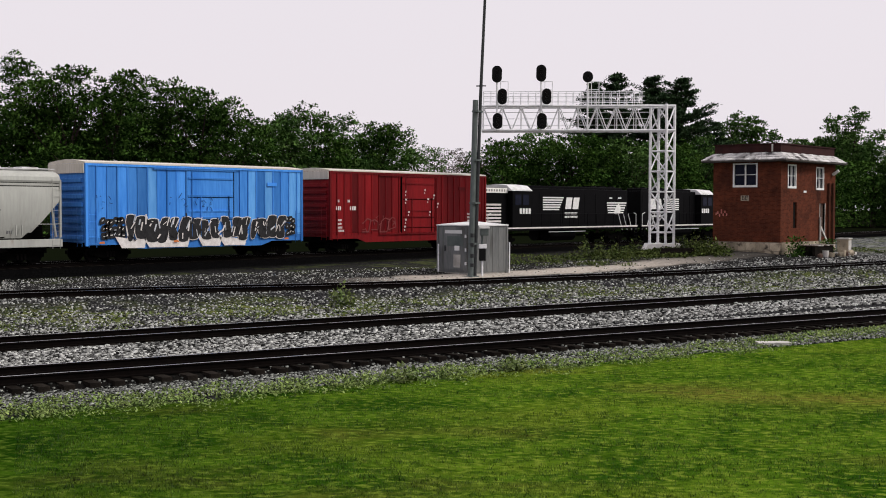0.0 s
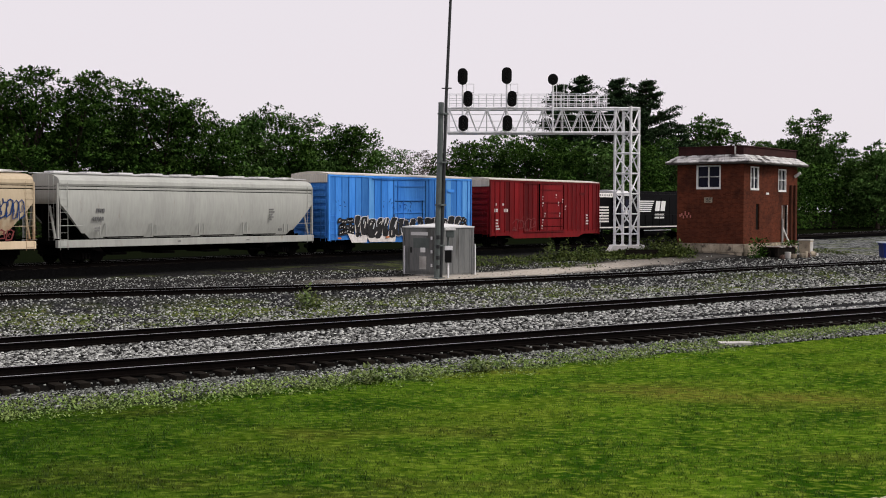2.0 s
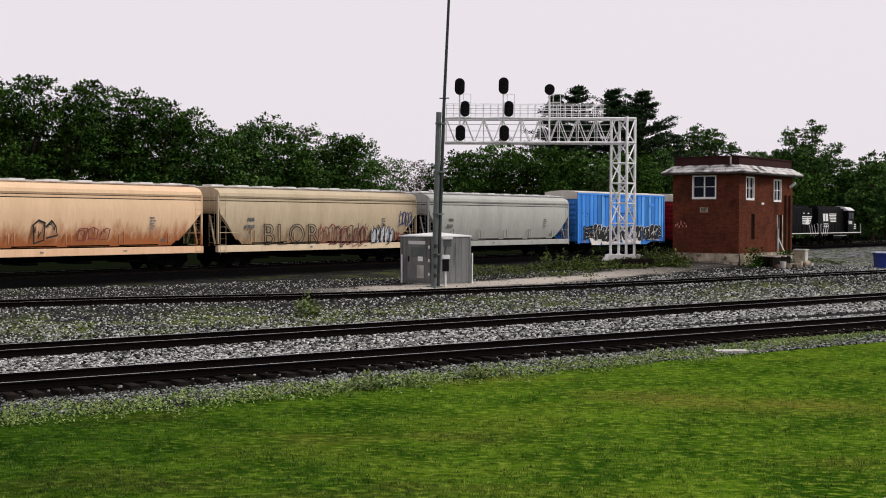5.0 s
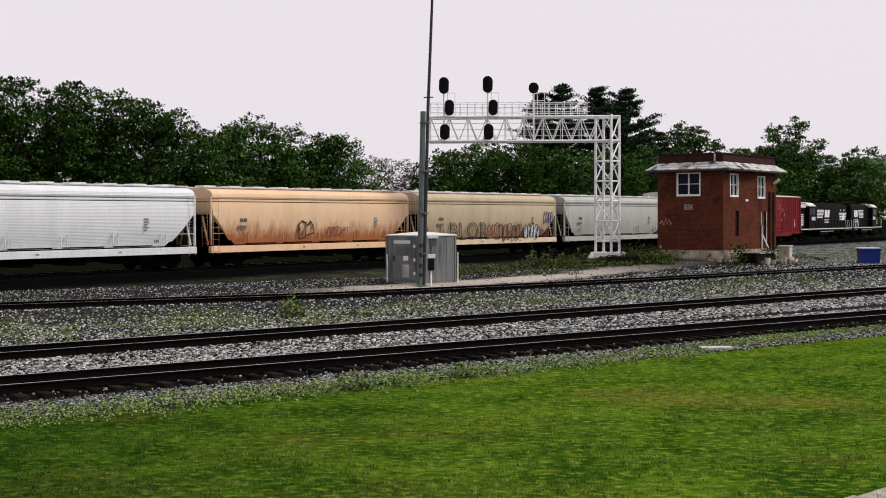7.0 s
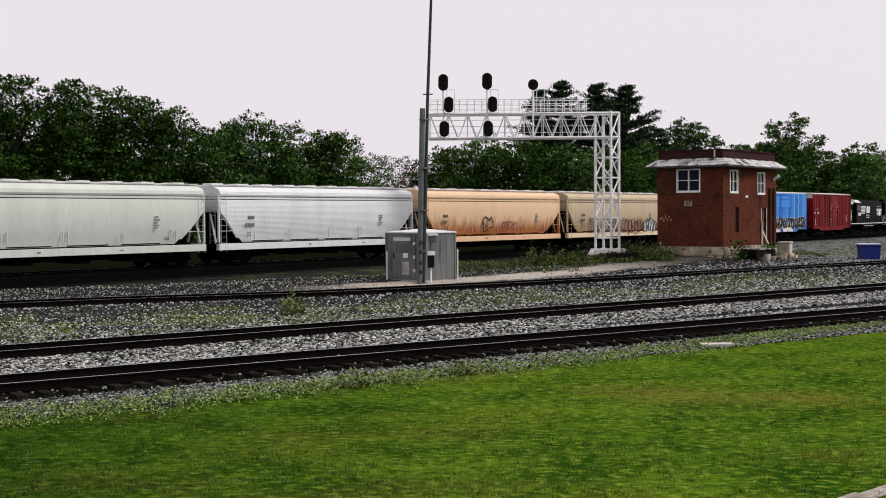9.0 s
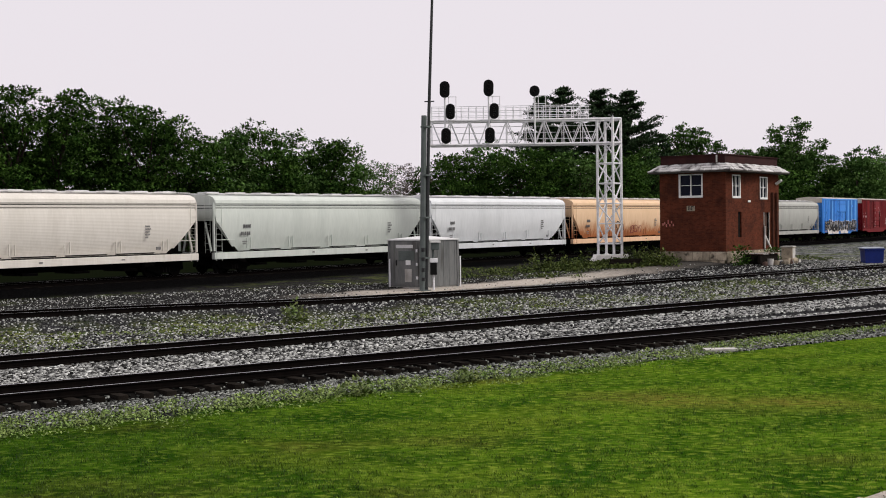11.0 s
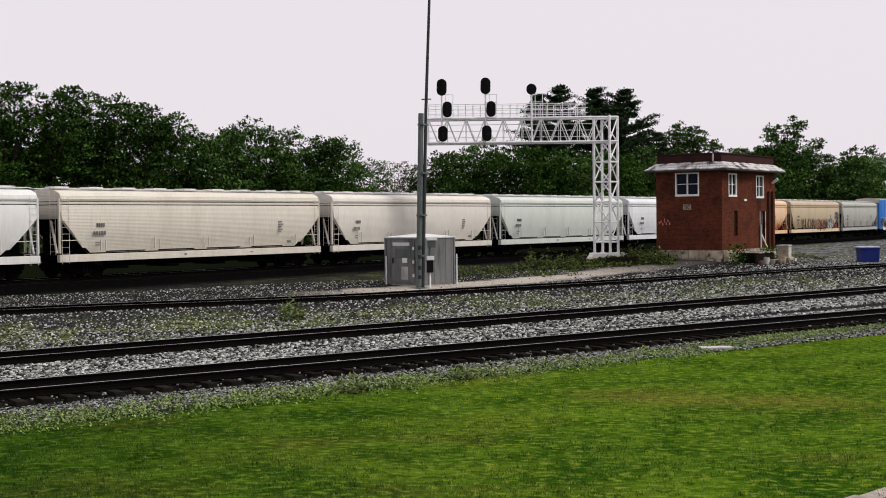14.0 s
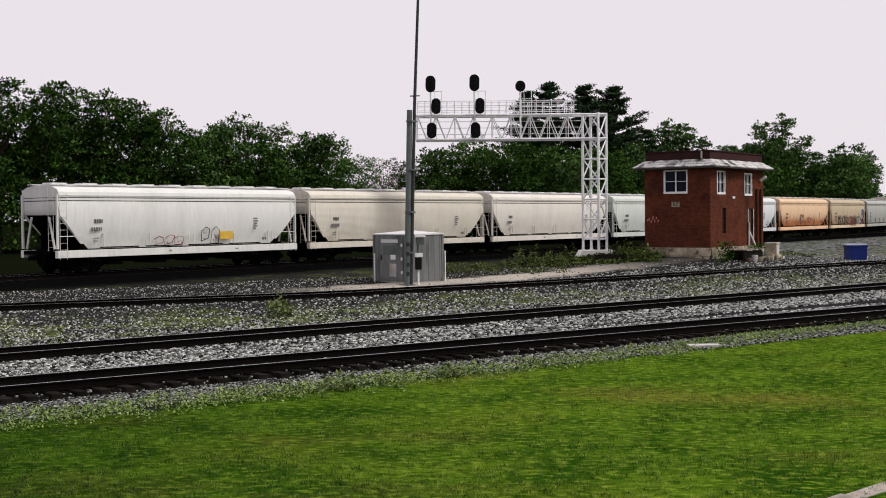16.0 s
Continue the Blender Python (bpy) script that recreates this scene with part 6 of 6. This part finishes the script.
def locomotive(u_left, u_right, flip, label, wheels, mark_at=0.0, badge=True):
    """Built with its cab towards -x; flip turns the markings' side round so that the same side stays in view."""
    length = u_right - u_left
    h = length / 2
    car = thing("locomotive", pose(0, TRAIN_Y, 0), label, "locomotive", "black locomotives of the train")
    f = -1 if flip else 1

    def bx(x0, x1, *rest):
        return (min(f * x0, f * x1), max(f * x0, f * x1), *rest)
    part("frame", boxes(bx(-h, h, -1.5, 1.5, 1.12, 1.36), bevel=0.02), P_LOCO, car)
    part("sill_stripe", boxes(bx(-h, h, -1.53, -1.502, 1.26, 1.36)), M_PALEINK, car, "white stripe along the walkway edge")
    c0, c1 = -h + 3.0, -h + 5.3
    if flip:
        bm = bmesh.new()
        prism(bm, [(f * (-h + 0.5), 1.364), (f * c0, 1.364), (f * c0, 3.1), (f * (-h + 1.3), 2.75), (f * (-h + 0.6), 2.3)], -1.05, 1.05)
        part("short_hood", bm, P_LOCO, car)
    else:
        part("short_hood", boxes(bx(-h + 0.2, c0, -1.05, 1.05, 1.364, 4.25), bevel=0.08), P_LOCO, car)
        panel = part("number_panel", boxes(bx(-h + 0.25, c0 - 0.02, -1.09, -1.052, 3.86, 4.22), bevel=0.01), M_FOOT, car, "pale panel high on the short hood")
        tagged(part("panel_marks", boxes(*[bx(-h + 0.4 + k * 0.3, -h + 0.55 + k * 0.3, -1.098, -1.091, 3.96, 4.12) for k in range(8)]), M_FAINTINK, panel), kind="stuff")
    cab = part("cab", boxes(bx(c0, c1, -1.5, 1.5, 1.364, 4.1), bevel=0.05), P_LOCO, car)
    # pale roof colour stands for the light falling on the cab's top
    bm = bmesh.new()
    prism(bm, [(-1.56, 4.02), (-1.05, 4.42), (0, 4.52), (1.05, 4.42), (1.56, 4.02)], *sorted((f * (c0 - 0.1), f * (c1 + 0.1))), axis="x")
    part("cab_roof", bm, M_ALUROOF, car, "cab roof toned pale for the light on it")
    for x in (c0 + 0.3, c0 + 1.25):
        part("window", boxes(bx(x, x + 0.75, -1.52, -1.505, 3.0, 3.75)), M_GLASS, cab)
    part("long_hood", boxes(bx(c1 + 0.02, h - 0.7, -0.95, 0.95, 1.364, 4.25), bevel=0.06), P_LOCO, car)
    part("hood_top", boxes(bx(c1 + 0.5, h - 1.2, -0.7, 0.7, 4.25, 4.46), bevel=0.04), P_LOCO, car)
    for x in (2.2, 3.7, 5.0):
        part("roof_fan", bars([((f * (h - x), 0, 4.46), (f * (h - x), 0, 4.56))], 0.55, 14), P_LOCO, car)
    for i in range(9):
        x = c1 + 0.2 + i * (length - 6.4) / 9
        part("hood_door", boxes(bx(x, x + (length - 6.4) / 9 - 0.05, -0.975, -0.952, 1.6, 3.9), bevel=0.006), P_LOCO, car)
    # hand rails and steps
    lines = [((f * (c1 + 0.05), -1.45, 2.35), (f * (h - 0.2), -1.45, 2.35))]
    x = c1 + 0.1
    while x < h:
        lines.append(((f * x, -1.45, 1.36), (f * x, -1.45, 2.35)))
        x += 1.25
    part("hand_rail", bars(lines, 0.02, 5), P_LOCO, car)
    for s in (-h + 0.25, h - 0.25):
        part("steps", boxes(*[bx(s - 0.22, s + 0.22, -1.5, -1.3, z, z + 0.04) for z in (0.45, 0.75, 1.05)], bx(s - 0.24, s - 0.2, -1.5, -1.3, 0.45, 1.12), bx(s + 0.2, s + 0.24, -1.5, -1.3, 0.45, 1.12)), P_LOCO, car)
    part("fuel_tank", bars([((-1.7, -0.55, 0.75), (1.7, -0.55, 0.75)), ((-1.7, 0.55, 0.75), (1.7, 0.55, 0.75))], 0.48, 14), P_LOCO, car)
    # pale bands, slanted mark and numerals as plain shapes
    o = -h + 5.0 + mark_at
    for i in range(6):
        z = 2.62 + i * 0.18
        part("hood_band", boxes(bx(o, o + 2.75 - (5 - i) * 0.12, -0.99, -0.977, z, z + 0.1)), M_WHITE, car, "white band")
    bm = bmesh.new()
    for a, b in ((2.95, 3.75), (3.95, 4.75)):
        prism(bm, [(f * (o + a), 2.7), (f * (o + b), 2.7), (f * (o + b + 0.2), 3.6), (f * (o + a + 0.2), 3.6)], -0.99, -0.977)
    part("hood_mark", bm, M_WHITE, car, "two white slanted blocks")
    bm = bmesh.new()
    for i in range(4):
        box(bm, *bx(c0 + 0.85 + i * 0.36, c0 + 1.1 + i * 0.36, -1.53, -1.506, 2.35, 2.75))
    for i in range(9):
        box(bm, *bx(o + 2.9 + i * 0.2, o + 3.04 + i * 0.2, -0.99, -0.977, 2.3, 2.45))
        box(bm, *bx(o + 2.9 + i * 0.2, o + 3.04 + i * 0.2, -0.99, -0.977, 2.02, 2.17))
    tagged(part("number_marks", bm, M_WHITE, car), kind="stuff")
    if badge:
        for i in range(5):
            z = 2.35 + i * 0.2
            part("hood_band", boxes(bx(h - 3.9 + (4 - i) * 0.05, h - 0.9 - (4 - i) * 0.12, -0.99, -0.977, z, z + 0.11)), M_WHITE, car, "white band")
        bm = bmesh.new()
        prism(bm, [(f * (h - 2.9), 2.3), (f * (h - 1.9), 2.3), (f * (h - 1.8), 2.8), (f * (h - 2.1), 3.2), (f * (h - 2.5), 2.9)], -1.005, -0.992)
        part("hood_badge", bm, M_WHITE, car, "white badge")
        part("number_marks", boxes(bx(h - 3.5, h - 3.1, -0.99, -0.977, 3.55, 3.66), bx(h - 2.2, h - 1.7, -0.99, -0.977, 3.55, 3.66)), M_WHITE, car)
    # sloping rails by the rear steps
    part("step_rail", bars([((f * (h - 2.9 + k * 0.75), -1.47, 2.3), (f * (h - 2.3 + k * 0.75), -1.47, 1.0)) for k in range(3)], 0.028, 6), M_GALV, car, "pale sloping hand rails")
    # end hand rails bow out at the steps
    for x in (-h + 0.15, h - 0.15):
        part("end_rail", bars([((f * x, -1.46, 1.0), (f * x, -1.46, 2.3)), ((f * x, -1.46, 2.3), (f * (x - 0.35 * (1 if x > 0 else -1)), -1.46, 2.4))], 0.026, 6), M_GALV, car, "pale end hand rail")
    part("tank_pipe", bars([((f * -2.4, -1.35, 0.98), (f * 2.6, -1.35, 0.98))], 0.035, 6), M_GALV, car)
    for i in range(3 if flip else 6):
        z = 1.75 + i * 0.24
        part("nose_band", boxes(bx(-h + (0.7 if flip else 0.22), -h + 2.2, -1.075, -1.052, z, z + 0.13)), M_PALEINK, car, "white band")
    for s in (-1, 1):
        coupler(car, s * h, s)
        truck(car, s * (h - 2.6), wheels)
    return car


TRAIN = []


def build_train():
    wheels = wheelset_mesh()

    def add(car, a, b):
        TRAIN.append((car, (a + b) / 2))
        return car
    add(locomotive(53.6, 69.2, True, "leading black diesel locomotive with white bands", wheels, 3.4, False), 53.6, 69.2)
    add(locomotive(32.6, 52.9, False, "black diesel locomotive with white bands and mark", wheels, 2.5), 32.6, 52.9)
    red = add(boxcar(17.0, 32.3, P_RED, "dark red boxcar with white stencils and a pale roof", wheels, height=5.12), 17.0, 32.3)
    stencil(red, -7.0, 3.1, [2], M_PALEINK, 0.16)
    stencil(red, -6.1, 3.1, [2], M_PALEINK, 0.16)
    stencil(red, -7.1, 2.62, [3], M_PALEINK, 0.24)
    stencil(red, -5.9, 2.62, [3], M_PALEINK, 0.24)
    stencil(red, -7.0, 1.95, [5, 4, 5], M_PALEINK, 0.12)
    stencil(red, -6.9, 1.3, [6], M_PALEINK, 0.12)
    stencil(red, 0.5, 4.55, [5, 4], M_PALEINK, 0.14)
    for x, z in ((-0.9, 3.75), (-0.9, 3.25), (-0.6, 2.45), (-0.9, 1.95), (1.0, 3.9), (1.3, 3.3), (1.5, 2.45), (1.9, 3.55), (2.3, 3.0), (-1.0, 1.5)):
        stencil(red, x, z, [2, 1], M_PALEINK, 0.11).location.y = -0.09
    stencil(red, 5.6, 2.3, [4, 3, 5, 4], M_PALEINK, 0.12)
    scrawl(red, -4.9, -1.7, 1.25, 2.2, 4, M_TAGRED, 0.03, 12, y=-SIDE - 0.055)
    blue = add(boxcar(0.0, 14.75, P_BLUE, "bright blue boxcar covered with black and white graffiti", wheels, worn=P_BLUEWORN), 0.0, 14.75)
    big_tag(blue, -6.5, 6.7, 0.98, 2.3, 77)
    add(hopper(-19.35, -1.3, P_GREY, "weathered grey covered hopper car", wheels, seed=1), -19.35, -1.3)
    tan = add(hopper(-38.4, -20.6, P_TAN, "tan covered hopper car with outlined graffiti along its lower side", wheels, seed=2, sill_paint=P_SILLTAN), -38.4, -20.6)
    t = bpy.data.curves.new("graffiti", "FONT")
    t.body, t.size, t.fill_mode, t.bevel_depth, t.resolution_u, t.space_character = "BLOR", 1.75, "NONE", 0.024, 3, 1.15
    t.materials.append(M_INK)
    letters = new("graffiti", t)
    letters.parent = tan
    letters.matrix_local = pose(-5.5, -SIDE - 0.05, 1.24, 90, 0, 0)
    letters["label"] = "black outlined sprayed letters"
    scrawl(tan, -0.9, 0.6, 1.2, 2.4, 3, M_TAGRED, 0.03, 34, y=-SIDE - 0.05)
    scrawl(tan, 0.5, 3.6, 1.1, 2.45, 5, M_INK, 0.026, 33, y=-SIDE - 0.06)
    scrawl(tan, 0.7, 3.8, 1.1, 2.3, 6, M_TAGRED, 0.02, 37, y=-SIDE - 0.08)
    bm = bmesh.new()
    for k in range(5):
        blot(bm, 4.35 + k * 0.42, 1.72, 0.2, 0.5, 0.1, k % 4, 0.0, -SIDE - 0.05 - 0.001 * k)
    tagged(part("graffiti", bm, M_TAGGREY, tan, "pale blue-grey sprayed blots"), kind="stuff")
    scrawl(tan, 4.1, 6.4, 1.15, 2.35, 5, M_INK, 0.026, 35, y=-SIDE - 0.075)
    scrawl(tan, 6.4, 7.6, 1.3, 1.9, 3, M_TAGRED, 0.03, 38, y=-SIDE - 0.05)
    scrawl(tan, 6.9, 8.3, 2.35, 3.3, 4, M_TAGNAVY, 0.022, 36)
    orange = add(hopper(-57.4, -39.5, P_RUSTY, "orange covered hopper car with heavy rust stains", wheels, seed=3, sill_paint=P_SILLPEACH), -57.4, -39.5)
    scrawl(orange, -1.9, -0.5, 1.6, 2.8, 2, M_INK, 0.035, 43)
    scrawl(orange, 0.6, 2.6, 1.6, 2.3, 3, M_TAGRED, 0.025, 44)
    add(hopper(-76.3, -58.5, P_COOL, "cool white ribbed covered hopper car", wheels, seed=4), -76.3, -58.5)
    add(hopper(-96.3, -77.3, P_GREEN, "greenish white covered hopper car", wheels, seed=5), -96.3, -77.3)
    add(hopper(-115.1, -97.5, P_CREAM, "cream covered hopper car", wheels, seed=6), -115.1, -97.5)
    add(hopper(-135.35, -116.2, P_DRAB, "drab beige ribbed covered hopper car", wheels, seed=7), -135.35, -116.2)
    last = add(hopper(-153.9, -136.5, P_WHITE, "white covered hopper car at the train's end", wheels, seed=8), -153.9, -136.5)
    scrawl(last, -2.6, -0.4, 1.35, 1.95, 3, M_TAGRED, 0.018, 53)
    scrawl(last, 0.8, 2.2, 1.4, 2.3, 2, M_INK, 0.018, 54)
    part("notice", boxes((2.3, 3.3, -SIDE - 0.03, -SIDE - 0.015, 1.6, 2.05)), M_YELLOW, last, "yellow notice")


build_train()


def train_x(t):
    """Where the train stands: the left end of the blue boxcar."""
    return 35.25 + 9.95 * t - 0.0115 * t * t


def motions():
    times = [float(t) for t in range(17)]
    for car, offset in TRAIN:
        rows = []
        for t in times:
            x = train_x(t) + offset
            rows.append((t, pose(x, TRAIN_Y + bend(x), 0, 0, 0, math.degrees(math.atan2(bend(x + 7) - bend(x - 7), 14)))))
        walk(car, rows)
    # wheels roll on the rails: rows two frames apart
    steps = [i * 2 / 30 for i in range(241)]
    for w, x in WHEELS:
        walk(w, [(t, pose(x, 0, 0.42) @ Matrix.Rotation((train_x(t) - 35.25) / 0.455, 4, "Y")) for t in steps])


motions()
